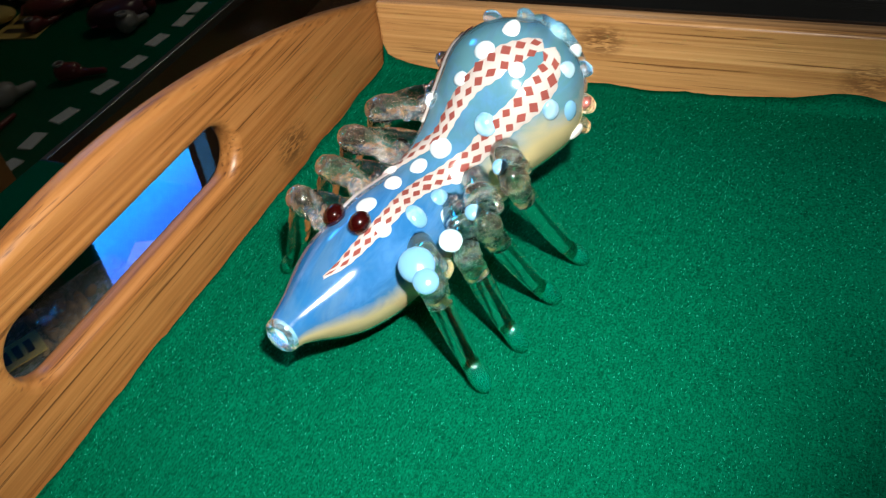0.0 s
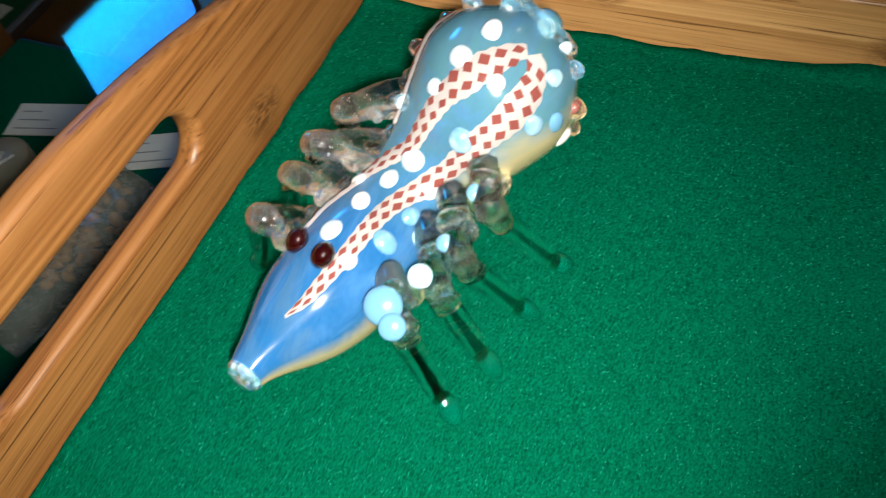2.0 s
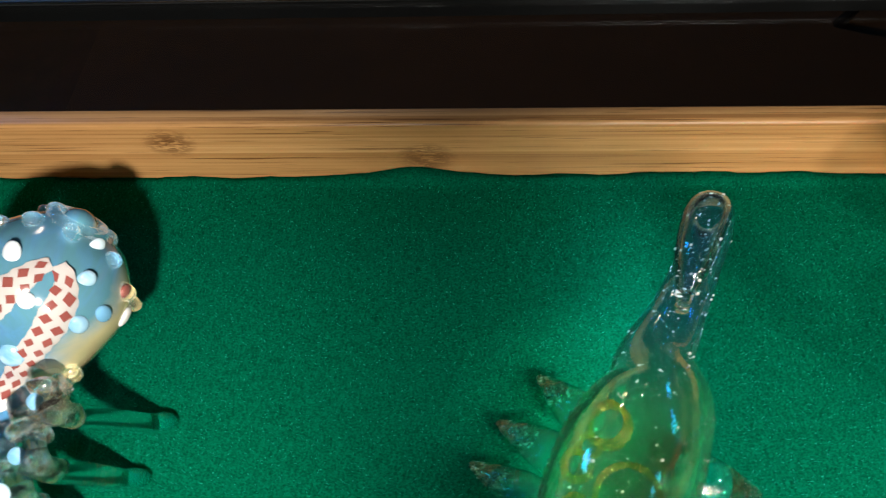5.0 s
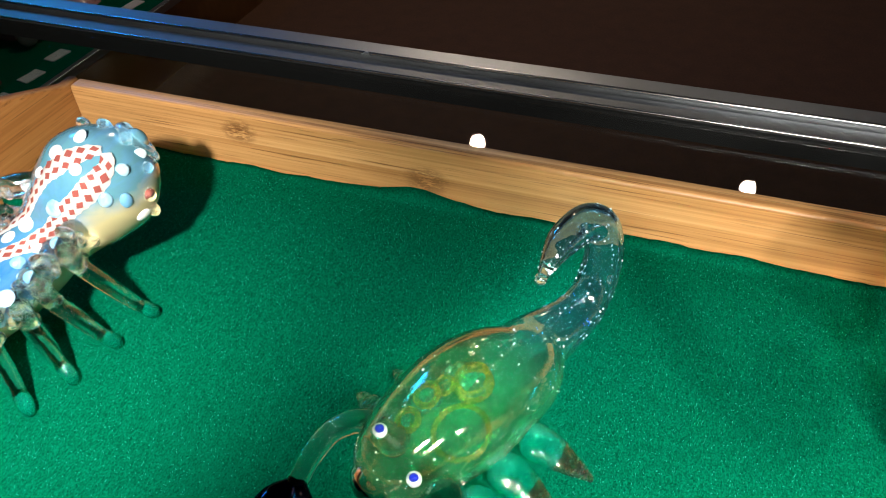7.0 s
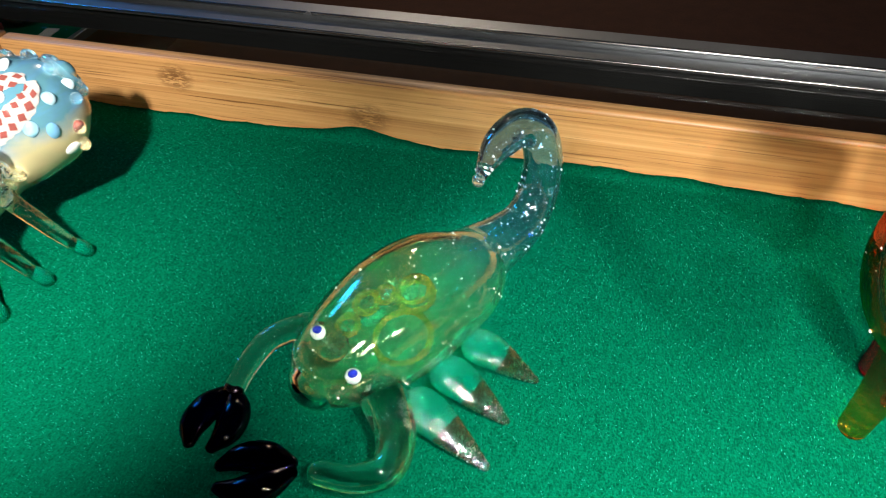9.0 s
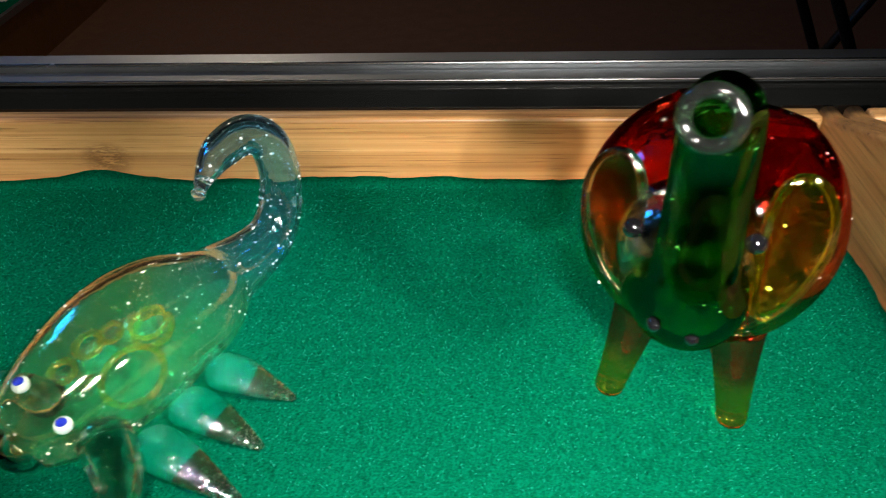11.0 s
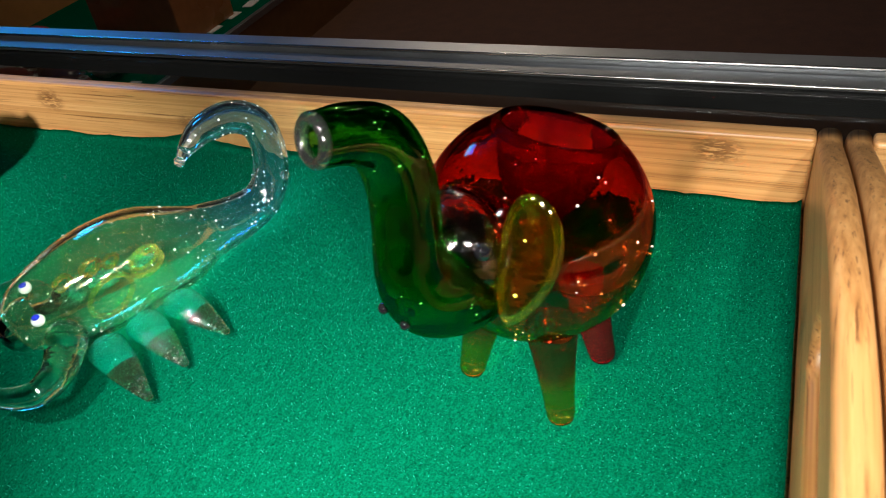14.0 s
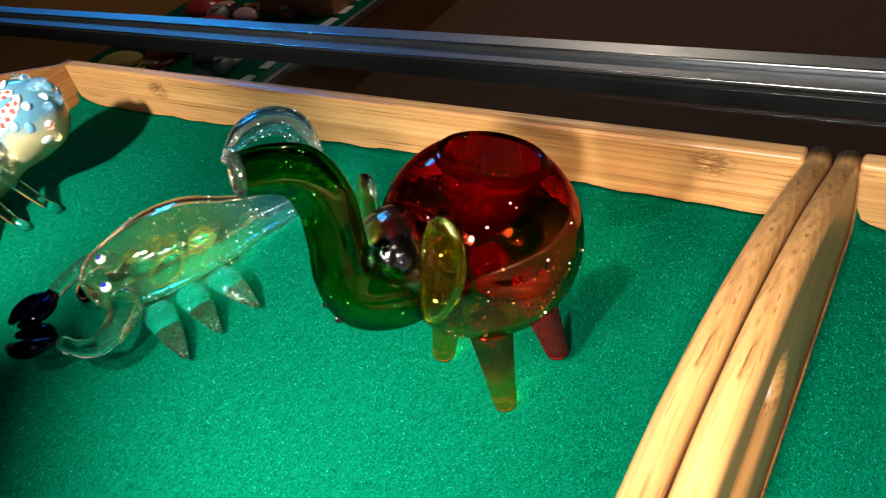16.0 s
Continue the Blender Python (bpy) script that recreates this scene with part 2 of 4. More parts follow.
M_FIN = glass("clear_fin_glass", (0.97, 0.975, 0.94), 1, wave=0.6, size=450, gain=18.0, milk=0.014, milky=((0.95, 0.88, 0.72), (1, 1, 1)), soft=0.10)
M_TEAL = glass("teal_core_glass", (0.20, 0.95, 0.75), 0.2, wave=0.8, size=500, gain=6.0, milk=0.5, milky=((0.0, 0.28, 0.17), (1, 1, 1)), soft=0.13)
M_YELLOWRING = glass("yellow_ring_glass", (0.98, 0.90, 0.58), 1, gain=18.0, milk=0.006, milky=((0.98, 0.74, 0.20), (1, 1, 1)), soft=0.13, wave=0.3, size=400, shine=(1, 0.85, 0.45))
M_COBALT = glass("cobalt_glass", (0.010, 0.015, 0.16), 1, gain=2.0, soft=0.12)
M_GREEN = glass("bottle_green_glass", (0.11, 0.42, 0.09), 1, gain=3.2, wave=0.06, size=160, soft=0.09)
M_BORE = glass("green_inner_wall", (0.62, 0.90, 0.58), 1, gain=6.0, wave=0.40, size=200, soft=0.09, shine=(0.35, 1, 0.4))
M_HEAD = glass("smoky_head_glass", (0.92, 0.925, 0.91), 1, gain=5.0, wave=0.12, size=260, soft=0.09)
M_LIP = glass("thick_lip_glass", (0.70, 0.85, 0.72), 1, gain=6.0, wave=0.2, size=260, milk=0.012, milky=((0.75, 0.8, 0.78), (1, 1, 1)), soft=0.18)
M_RED = glass("amber_red_glass", (0.76, 0.45, 0.11), 1, far=(0.58, 0.055, 0.05), axis=2, near=0.040, reach=0.030, gain=4.0, wave=0.03, size=120, soft=0.09)
M_REDIN = glass("amber_inner_wall", (0.96, 0.80, 0.45), 1, far=(0.94, 0.50, 0.40), axis=2, near=0.040, reach=0.030, gain=10.0, wave=0.40, size=150, soft=0.10, shine=(1, 0.7, 0.35))
M_BOWL = glass("ruby_bowl_glass", (0.70, 0.08, 0.08), 1, gain=5.0, milk=0.045, milky=((0.48, 0.006, 0.016), (1, 1, 1)), soft=0.12, wave=0.1)
M_EAR = glass("yellow_ear_glass", (0.85, 0.86, 0.35), 1, gain=9.0, milk=0.002, milky=((0.84, 0.78, 0.05), (1, 1, 1)), soft=0.11, wave=0.30, size=200, shine=(1, 0.97, 0.6))
M_LEG = glass("amber_leg_glass", (0.80, 0.46, 0.08), 1, far=(0.58, 0.05, 0.03), axis=2, near=0.014, reach=0.007, gain=12.0, wave=0.10, size=200,
              milk=0.005, milky=((1.0, 0.62, 0.12), (0.60, 0.05, 0.03)), soft=0.12, shine=(1, 0.85, 0.4))
M_EARCLEAR = glass("pale_ear_glass", (0.88, 0.86, 0.50), 1, gain=6.0, soft=0.14, wave=0.2)
M_RUBYLEG = glass("ruby_leg_glass", (0.75, 0.06, 0.09), 1, gain=4.0, milk=0.12, milky=((0.50, 0.012, 0.03), (1, 1, 1)), soft=0.16)
# thin clear walls that let the lamp's light through to what lies inside and behind them
SHEER = (M_CLEAR, M_SHELL, M_SHELLIN, M_YELLOWRING, M_BUBBLE, M_HEAD, M_RED, M_REDIN, M_GREEN, M_EAR, M_EARCLEAR, M_LEG)
SOLID = (M_LIMB, M_FIN, M_LIP, M_RUBYLEG)
M_OPAL = opal("blue_opal", (0.018, 0.125, 0.32), (0.085, 0.225, 0.285), (0.46, 0.39, 0.21), -0.118, -0.085, -0.10, 0.25, 0.08)
M_WHITE = plain("white_cane", (0.40, 0.37, 0.355), 0.10, grain=0.15, Coat_Weight=0.8, Coat_Roughness=0.1)
M_ROSE = plain("red_cane", (0.19, 0.052, 0.044), 0.10, grain=0.3, Coat_Weight=0.8, Coat_Roughness=0.1)
def bead(name, a, b):
    """Opal dots: each a little bluer or whiter than the next, glassy."""
    n = Nodes(name)
    info = n.add("ShaderNodeObjectInfo")
    cloud = n.noise(n.coords(), 260, 2, 0.5, 0.8)
    f = n.math("MULTIPLY_ADD", cloud, 0.9, n.math("MULTIPLY_ADD", info.outputs["Random"], 0.9, -0.45))
    col = n.mix(n.ramp(f, [(0.25, (0, 0, 0)), (0.75, (1, 1, 1))]), a, b)
    return n.principled(col, 0.06, 0, n.bump(cloud, 0.25, 0.0006), Coat_Weight=1.0, Coat_Roughness=0.18, Transmission_Weight=0.15)


M_DOT = bead("milk_dot", (0.62, 0.76, 0.84), (0.88, 0.88, 0.87))
M_DOTBLUE = bead("pale_blue_dot", (0.16, 0.38, 0.60), (0.50, 0.70, 0.80))
M_EYE = plain("dark_red_bead", (0.016, 0.0012, 0.001), 0.04, grain=0.2, Coat_Weight=1.0, Coat_Roughness=0.08)
M_BLACK = plain("black_bead", (0.004, 0.004, 0.005), 0.05, grain=0.1, Coat_Weight=1.0)
M_BLUEBEAD = plain("blue_bead", (0.01, 0.025, 0.42), 0.05, grain=0.1, Coat_Weight=1.0)
M_ALU = plain("brushed_aluminium", (0.40, 0.42, 0.45), 0.42, 1.0, grain=0.06, scale=300)
M_ALUDARK = plain("dull_aluminium", (0.25, 0.26, 0.27), 0.5, 1.0, grain=0.08, scale=300)
M_BOXWOOD = plain("polished_box_wood", (0.34, 0.13, 0.045), 0.28, grain=0.25, scale=30, Coat_Weight=0.5)
M_REDGOODS = plain("red_film", (0.42, 0.035, 0.04), 0.25, grain=0.3, scale=60)
M_PINK = plain("pink_film", (0.62, 0.36, 0.36), 0.25, grain=0.25, scale=60)
M_PLUM = plain("plum_film", (0.10, 0.045, 0.075), 0.22, grain=0.3, scale=60)
M_ORANGE = plain("orange_film", (0.72, 0.24, 0.06), 0.3, grain=0.25, scale=60)
# white skin of bubbles, and of specks that stand in for glints
M_SPECK = plain("bubble_glint_skin", (0.85, 0.86, 0.84), 0.15, grain=0.02, Coat_Weight=1.0)
M_POLISH = plain("polished_aluminium", (0.75, 0.76, 0.78), 0.24, 1.0, grain=0.05, scale=300)
M_GASKET = plain("black_gasket", (0.008, 0.008, 0.009), 0.5)
M_CASEGLASS = glass("counter_glass", (0.92, 0.95, 0.93), 0.0, gain=4.0, soft=0.004, power=5.0, edge=0.5)
M_WALNUT = plain("brown_laminate", (0.42, 0.20, 0.070), 0.32, grain=0.2, scale=25)
M_CARPET = plain("brown_carpet", (0.10, 0.046, 0.026), 0.95, grain=0.35, scale=160)
M_ROOM = plain("dark_room_paint", (0.05, 0.042, 0.038), 0.8, grain=0.15, scale=8)
M_CARD = plain("white_card", (0.72, 0.70, 0.66), 0.6, grain=0.04)
M_INK = plain("black_ink", (0.02, 0.02, 0.02), 0.6)
M_TAG = plain("yellow_tag_paper", (0.70, 0.50, 0.16), 0.6, grain=0.1)
M_DIRT = plain("brown_dried_bits", (0.42, 0.27, 0.14), 0.85, grain=0.4, scale=200)
M_BAG = glass("clear_plastic_bag", (0.95, 0.95, 0.95), 0.0, gain=1.0, wave=0.4, milk=0.26, milky=((0.90, 0.87, 0.84), (1, 1, 1)), soft=0.16)
M_JAR = glass("jar_glass", (0.88, 0.88, 0.84), 0.1, milk=0.15)
M_LID = plain("worn_jar_lid", (0.30, 0.27, 0.20), 0.4, grain=0.2)
M_BLACKMETAL = plain("black_metal", (0.012, 0.012, 0.013), 0.4)
M_MAROON = plain("maroon_goods", (0.16, 0.03, 0.035), 0.35, grain=0.3, scale=60)
M_GREY = plain("grey_goods", (0.28, 0.27, 0.28), 0.35, grain=0.2, scale=60)
M_SCREEN = glow("blue_screen", (0.01, 0.50, 1.0), (0.03, 0.15, 1.0), 13.0, 1, -0.14, 0.14)
M_STRIP = glow("blue_edge", (0.05, 0.25, 0.55), (0.05, 0.2, 0.5), 2.0)
M_LAMP = glow("lamp_disc", (1.0, 0.93, 0.82), (1.0, 0.93, 0.82), 60.0)


# ---------------------------------------------------------------- mesh helpers
def mesh_of(name, verts, faces, smooth=True, mend=True, inward=False):
    me = bpy.data.meshes.new(name)
    me.from_pydata([tuple(v) for v in verts], [], faces)
    if mend:
        bm = bmesh.new()
        bm.from_mesh(me)
        bmesh.ops.recalc_face_normals(bm, faces=bm.faces)
        if inward:
            bmesh.ops.reverse_faces(bm, faces=bm.faces)
        bm.to_mesh(me)
        bm.free()
    if smooth:
        me.polygons.foreach_set("use_smooth", [True] * len(me.polygons))
    me.update()
    return me


def part(name, me, material, parent=None, label="", at=None):
    if isinstance(me, bmesh.types.BMesh):
        bm, me = me, bpy.data.meshes.new(name)
        bm.to_mesh(me)
        bm.free()
    me.materials.clear()
    me.materials.append(material)
    ob = new(name, me)
    if parent is not None:
        ob.parent = parent
    if at is not None:
        ob.matrix_basis = at
    if label:
        ob["label"] = label
    ob.visible_shadow = material not in SHEER
    ob.cycles.is_caustics_caster = material in SOLID
    ob.cycles.is_caustics_receiver = material in (M_FELT, M_BACK, M_END_L, M_OPAL)
    return ob


def thing(name, label, category, at=(0, 0, 0), group="", kind=""):
    ob = new(name)
    ob.location = at
    ob.empty_display_size = 0.01
    return tagged(ob, label, category, group, kind)


def box(x0, y0, z0, x1, y1, z1, bevel=0.0, seg=2):
    bm = bmesh.new()
    bmesh.ops.create_cube(bm, size=1)
    for v in bm.verts:
        v.co = Vector(((x0 + x1) / 2 + v.co.x * (x1 - x0), (y0 + y1) / 2 + v.co.y * (y1 - y0), (z0 + z1) / 2 + v.co.z * (z1 - z0)))
    if bevel:
        bmesh.ops.bevel(bm, geom=bm.edges[:], offset=bevel, segments=seg, affect="EDGES", profile=0.5)
        for f in bm.faces:
            f.smooth = f.calc_area() < 4 * bevel * max(x1 - x0, y1 - y0, z1 - z0)
    return bm


def spline(points, n):
    """Catmull-Rom through rows of numbers, n steps a span."""
    p = np.array(points, float)
    p = np.vstack([2 * p[0] - p[1], p, 2 * p[-1] - p[-2]])
    rows = []
    for i in range(1, len(p) - 2):
        for k in range(n):
            t = k / n
            a, b, c, d = p[i - 1:i + 3]
            rows.append(0.5 * (2 * b + (c - a) * t + (2 * a - 5 * b + 4 * c - d) * t * t + (3 * b - a - 3 * c + d) * t ** 3))
    rows.append(p[-2])
    return np.array(rows)


def frames(path):
    """Moving frames (tangent, side, up) along a path of places."""
    p = np.array(path)
    tang = np.gradient(p, axis=0)
    tang /= np.linalg.norm(tang, axis=1)[:, None] + 1e-12
    side = np.cross(tang[0], (0, 0, 1.0))
    if np.linalg.norm(side) < 0.1:
        side = np.cross(tang[0], (0, 1.0, 0))
    side /= np.linalg.norm(side)
    sides = []
    for t in tang:
        side = side - t * (side @ t)
        side /= np.linalg.norm(side)
        sides.append(side.copy())
    sides = np.array(sides)
    return tang, sides, np.cross(sides, tang)


def tube(points, n=6, seg=20, flat=1.0, wobble=0.0, rnd=None, cap0=True, cap1=True):
    """A round (or flattened) limb through rows of x, y, z, radius, with rounded ends."""
    rows = spline(points, n)
    path, rad = rows[:, :3], np.maximum(rows[:, 3], 0.00005)
    tang, side, up = frames(path)
    verts, faces, rings = [], [], []

    def ring(c, s, u, r, flat_by=1.0):
        rings.append(len(verts))
        for k in range(seg):
            a = 2 * math.pi * k / seg
            w = 1 + (wobble * (rnd.random() - 0.5) if rnd else 0)
            verts.append(c + s * math.cos(a) * r * w + u * math.sin(a) * r * flat * w)

    if cap0:
        for q in (80, 55, 28):
            ring(path[0] - tang[0] * rad[0] * math.sin(radians(q)) * 0.8, side[0], up[0], rad[0] * math.cos(radians(q)))
    for c, s, u, r in zip(path, side, up, rad):
        ring(c, s, u, r)
    if cap1:
        for q in (28, 55, 80):
            ring(path[-1] + tang[-1] * rad[-1] * math.sin(radians(q)) * 0.8, side[-1], up[-1], rad[-1] * math.cos(radians(q)))
    for a, b in zip(rings, rings[1:]):
        for k in range(seg):
            j = (k + 1) % seg
            faces.append((a + k, a + j, b + j, b + k))
    if cap0:
        faces.append(tuple(reversed(range(rings[0], rings[0] + seg))))
    if cap1:
        faces.append(tuple(range(rings[-1], rings[-1] + seg)))
    return verts, faces


def joined(*pieces):
    verts, faces = [], []
    for v, f in pieces:
        k = len(verts)
        verts += list(v)
        faces += [tuple(i + k for i in face) for face in f]
    return verts, faces


def ball(c, rx, ry, rz, turn=None, seg=18, rings=12, lump=0.0, rnd=None):
    """A (flattened, slightly uneven) drop of glass."""
    verts, faces = [], []
    turn = turn or Matrix.Identity(3)
    ph = (rnd.random() * 6, rnd.random() * 6) if rnd else (0, 0)
    for i in range(rings + 1):
        a = math.pi * i / rings
        for k in range(seg):
            b = 2 * math.pi * k / seg
            w = 1 + lump * (math.sin(2 * b + ph[0]) * math.sin(a) + math.sin(3 * a + ph[1]) * 0.5)
            v = turn @ Vector((math.sin(a) * math.cos(b) * rx * w, math.sin(a) * math.sin(b) * ry * w, math.cos(a) * rz * w))
            verts.append((c[0] + v.x, c[1] + v.y, c[2] + v.z))
    for i in range(rings):
        for k in range(seg):
            j = (k + 1) % seg
            faces.append((i * seg + k, (i + 1) * seg + k, (i + 1) * seg + j, i * seg + j))
    return verts, faces


def ring_torus(c, normal, big, small, seg=28, sides=12):
    q = Vector(normal).to_track_quat("Z", "Y").to_matrix()
    verts, faces = [], []
    for i in range(seg):
        a = 2 * math.pi * i / seg
        for k in range(sides):
            b = 2 * math.pi * k / sides
            v = q @ Vector(((big + small * math.cos(b)) * math.cos(a), (big + small * math.cos(b)) * math.sin(a), small * math.sin(b)))
            verts.append((c[0] + v.x, c[1] + v.y, c[2] + v.z))
    for i in range(seg):
        for k in range(sides):
            i2, k2 = (i + 1) % seg, (k + 1) % sides
            faces.append((i * sides + k, i2 * sides + k, i2 * sides + k2, i * sides + k2))
    return verts, faces


def lathe(profile, c, axis, seg=48):
    """Turns rows of (radius, height) about an axis through c."""
    q = Vector(axis).to_track_quat("Z", "Y").to_matrix()
    verts, faces = [], []
    for r, h in profile:
        for k in range(seg):
            a = 2 * math.pi * k / seg
            v = q @ Vector((r * math.cos(a), r * math.sin(a), h))
            verts.append((c[0] + v.x, c[1] + v.y, c[2] + v.z))
    for i in range(len(profile) - 1):
        for k in range(seg):
            j = (k + 1) % seg
            faces.append((i * seg + k, i * seg + j, (i + 1) * seg + j, (i + 1) * seg + k))
    return verts, faces


# ---------------------------------------------------------------- room, counter and display case
TOP = -0.0145          # upper face of the counter's glass
FLOOR = -0.95

tagged(part("floor", box(-4, -3, FLOOR - 0.05, 4, 5, FLOOR), M_CARPET), "dark brown carpeted shop floor", "floor", kind="structure")
tagged(part("ceiling", box(-4, -3, 1.60, 4, 5, 1.65), M_ROOM), "dark unlit shop ceiling", "ceiling", kind="structure")
for nm, b in (("wall_north", (-4, 5, FLOOR, 4, 5.1, 1.6)), ("wall_south", (-4, -3.1, FLOOR, 4, -3, 1.6)),
              ("wall_west", (-4.1, -3.1, FLOOR, -4, 5.1, 1.6)), ("wall_east", (4, -3.1, FLOOR, 4.1, 5.1, 1.6))):
    tagged(part(nm, box(*b), M_ROOM), "dark shop wall", "wall", kind="structure")

for x in (-0.557, 0.53):
    lamp = thing("ceiling_light", "small round white recessed ceiling light, switched on", "light", (x, 2.35, 1.6), "ceiling lights")
    v, f = lathe([(0.0005, 0), (0.031, 0)], (0, 0, -0.004), (0, 0, 1), 32)
    part("diffuser", mesh_of("diffuser", v, f), M_LAMP, lamp, "glowing white disc").location = (0, 0, -0.002)
    v, f = lathe([(0.031, -0.012), (0.045, -0.010), (0.047, 0.0), (0.031, 0.0)], (0, 0, 0), (0, 0, 1), 32)
    part("trim_ring", mesh_of("trim_ring", v, f), M_ALUDARK, lamp)


def counter():
    c = thing("display_counter", "glass-topped shop display counter with an aluminium edge rail", "display case", (0, 0, FLOOR))
    up = Matrix.Translation((0, 0, -FLOOR))
    pane = part("glass_top", box(-1.09, -0.75, TOP - 0.006, 1.6, 0.128, TOP), M_CASEGLASS, c, "clear polished plate-glass top", up)
    pane.visible_shadow = False
    part("edge_rail", box(-1.09, 0.129, TOP - 0.0005, 1.6, 0.1425, TOP + 0.0068, 0.0012), M_ALU, c, "brushed aluminium edge rail", up)
    part("rail_foot", box(-1.09, 0.131, TOP - 0.02, 1.6, 0.1405, TOP - 0.0010), M_GASKET, c, "black anodised foot of the rail", up)
    part("rail_lip", box(-1.09, 0.1165, TOP + 0.0003, 1.6, 0.1285, TOP + 0.0030, 0.0008), M_ALUDARK, c, "thin aluminium lip over the glass", up)
    # thin polished beads added to draw the highlight lines along the rail's edges
    for y, z, q in ((0.1293, TOP + 0.0063, 0.0010), (0.1167, TOP + 0.0022, 0.0008)):
        part("edge_highlight_bead", mesh_of("edge_highlight_bead", *tube([(-1.09, y, z, q), (1.6, y, z, q)], 2, 10)), M_POLISH, c, "added polished bead that draws the edge's bright highlight line", up)
    front = part("front_glass", box(-1.09, 0.134, FLOOR + 0.25, 1.6, 0.140, TOP - 0.021), M_CASEGLASS, c, "clear front pane", up)
    front.visible_shadow = False
    part("plinth", box(-1.09, -0.70, FLOOR, 1.6, 0.14, FLOOR + 0.245, 0.004), M_WALNUT, c, "dark brown laminate plinth", up)
    part("end_panel", box(-1.13, -1.5, FLOOR, -1.10, 0.48, 0.12, 0.003), M_WALNUT, c, "brown laminate end panel", up)
    part("shelf_board", box(-0.43, -0.45, -0.212, -0.13, 0.118, -0.2045, 0.001), M_GASKET, c, "dark shelf board", up)
    return c


counter()
liner = part("shelf_liner", box(-0.425, -0.44, -0.2043, -0.14, 0.112, -0.2005, 0.001), M_FELT)
tagged(liner, "dark green felt liner on the shelf under the glass", "felt liner")


def wing():
    """The low glass case across the gap, with its green deck and white price tags."""
    w = thing("low_display_case", "low display case with a green felt deck and pale metal edging", "display case", (-1.6, 1.0, FLOOR))
    up = Matrix.Translation((1.6, -1.0, -FLOOR))
    part("deck", box(-2.1, -0.2, -0.72, -1.222, 3.2, -0.705), M_FELT, w, "green felt deck", up)
    part("edge_strip", box(-1.222, -0.2, -0.725, -1.205, 3.2, -0.702, 0.002), M_ALU, w, "pale metal edge strip", up)
    part("kick_panel", box(-2.1, -0.18, FLOOR, -1.27, 3.2, -0.726), M_WALNUT, w, "brown laminate kick panel", up)
    part("back_panel", box(-2.13, -0.2, FLOOR, -2.1, 3.2, 0.1), M_WALNUT, w, "brown laminate back panel", up)


wing()
rnd = random.Random(5)
for i in range(26):
    y = 0.05 + i * 0.105 + rnd.uniform(-0.02, 0.02)
    x = -1.275 - rnd.uniform(0, 0.02)
    bm = box(-0.018, -0.030, 0, 0.018, 0.030, 0.003, 0.0006)
    t = part("price_tag", bm, M_CARD)
    t.matrix_basis = pose(x, y, -0.7045, 0, 0, rnd.uniform(-12, 12))
    tagged(t, "small white price tag lying on green felt", "price tag", "price tags")
for i in range(34):
    y = 0.1 + (i % 17) * 0.17 + rnd.uniform(-0.05, 0.05)
    x = -1.45 - (i // 17) * 0.28 + rnd.uniform(-0.05, 0.05)
    kind = rnd.random()
    g = thing("glass_pipe", "small glass pipe lying on green felt, dimly lit", "pipe", (x, y, -0.7045), "pipes in the low case")
    r = rnd.uniform(0.015, 0.03)
    ln = rnd.uniform(0.06, 0.11)
    a = rnd.uniform(0, 3.1)
    dx, dy = math.cos(a) * ln, math.sin(a) * ln
    v, f = tube([(0, 0, r, r), (dx * 0.3, dy * 0.3, r, r * 0.95), (dx * 0.5, dy * 0.5, r * 0.7, r * 0.5), (dx, dy, r * 0.6, r * 0.35)], 4, 14)
    part("stem", mesh_of("stem", v, f), M_MAROON if kind < 0.5 else M_GREY, g)
    v, f = ring_torus((0, 0, r * 1.95), (0, 0, 1), r * 0.5, r * 0.16, 18, 8)
    part("bowl_rim", mesh_of("bowl_rim", v, f), M_GREY, g)

def wooden_box():
    b = thing("wooden_box", "polished brown wooden box standing on green felt", "box", (-1.46, 1.70, -0.7045))
    part("case", box(-0.17, -0.14, 0.0, 0.17, 0.14, 0.19, 0.004), M_BOXWOOD, b)
    part("lid", box(-0.175, -0.145, 0.191, 0.175, 0.145, 0.225, 0.005), M_BOXWOOD, b, "overhanging polished lid")
    part("clasp", box(-0.02, -0.150, 0.165, 0.02, -0.1455, 0.21, 0.002), M_ALU, b, "small metal clasp")


wooden_box()


def packet(x, y, material, label, sx, sy, sz, turn, seed):
    """A small soft packet: a pillow of film with crimped ends."""
    r = random.Random(seed)
    p = thing("packet", label, "packet", (x, y, -0.7045), "packets in the low case")
    v, f = ball((0, 0, sz), sx, sy, sz, None, 20, 14, 0.13, r)
    part("pouch", mesh_of("pouch", [(a, b, max(c, 0.0006)) for a, b, c in v], f), material, p)
    for e in (-1, 1):
        part("crimped_end", box(e * sx * 0.98 - 0.008, -sy * 0.6, sz * 0.8, e * sx * 0.98 + 0.008, sy * 0.6, sz * 0.8 + 0.003, 0.001), material, p)
    p.rotation_euler = (0, 0, radians(turn))


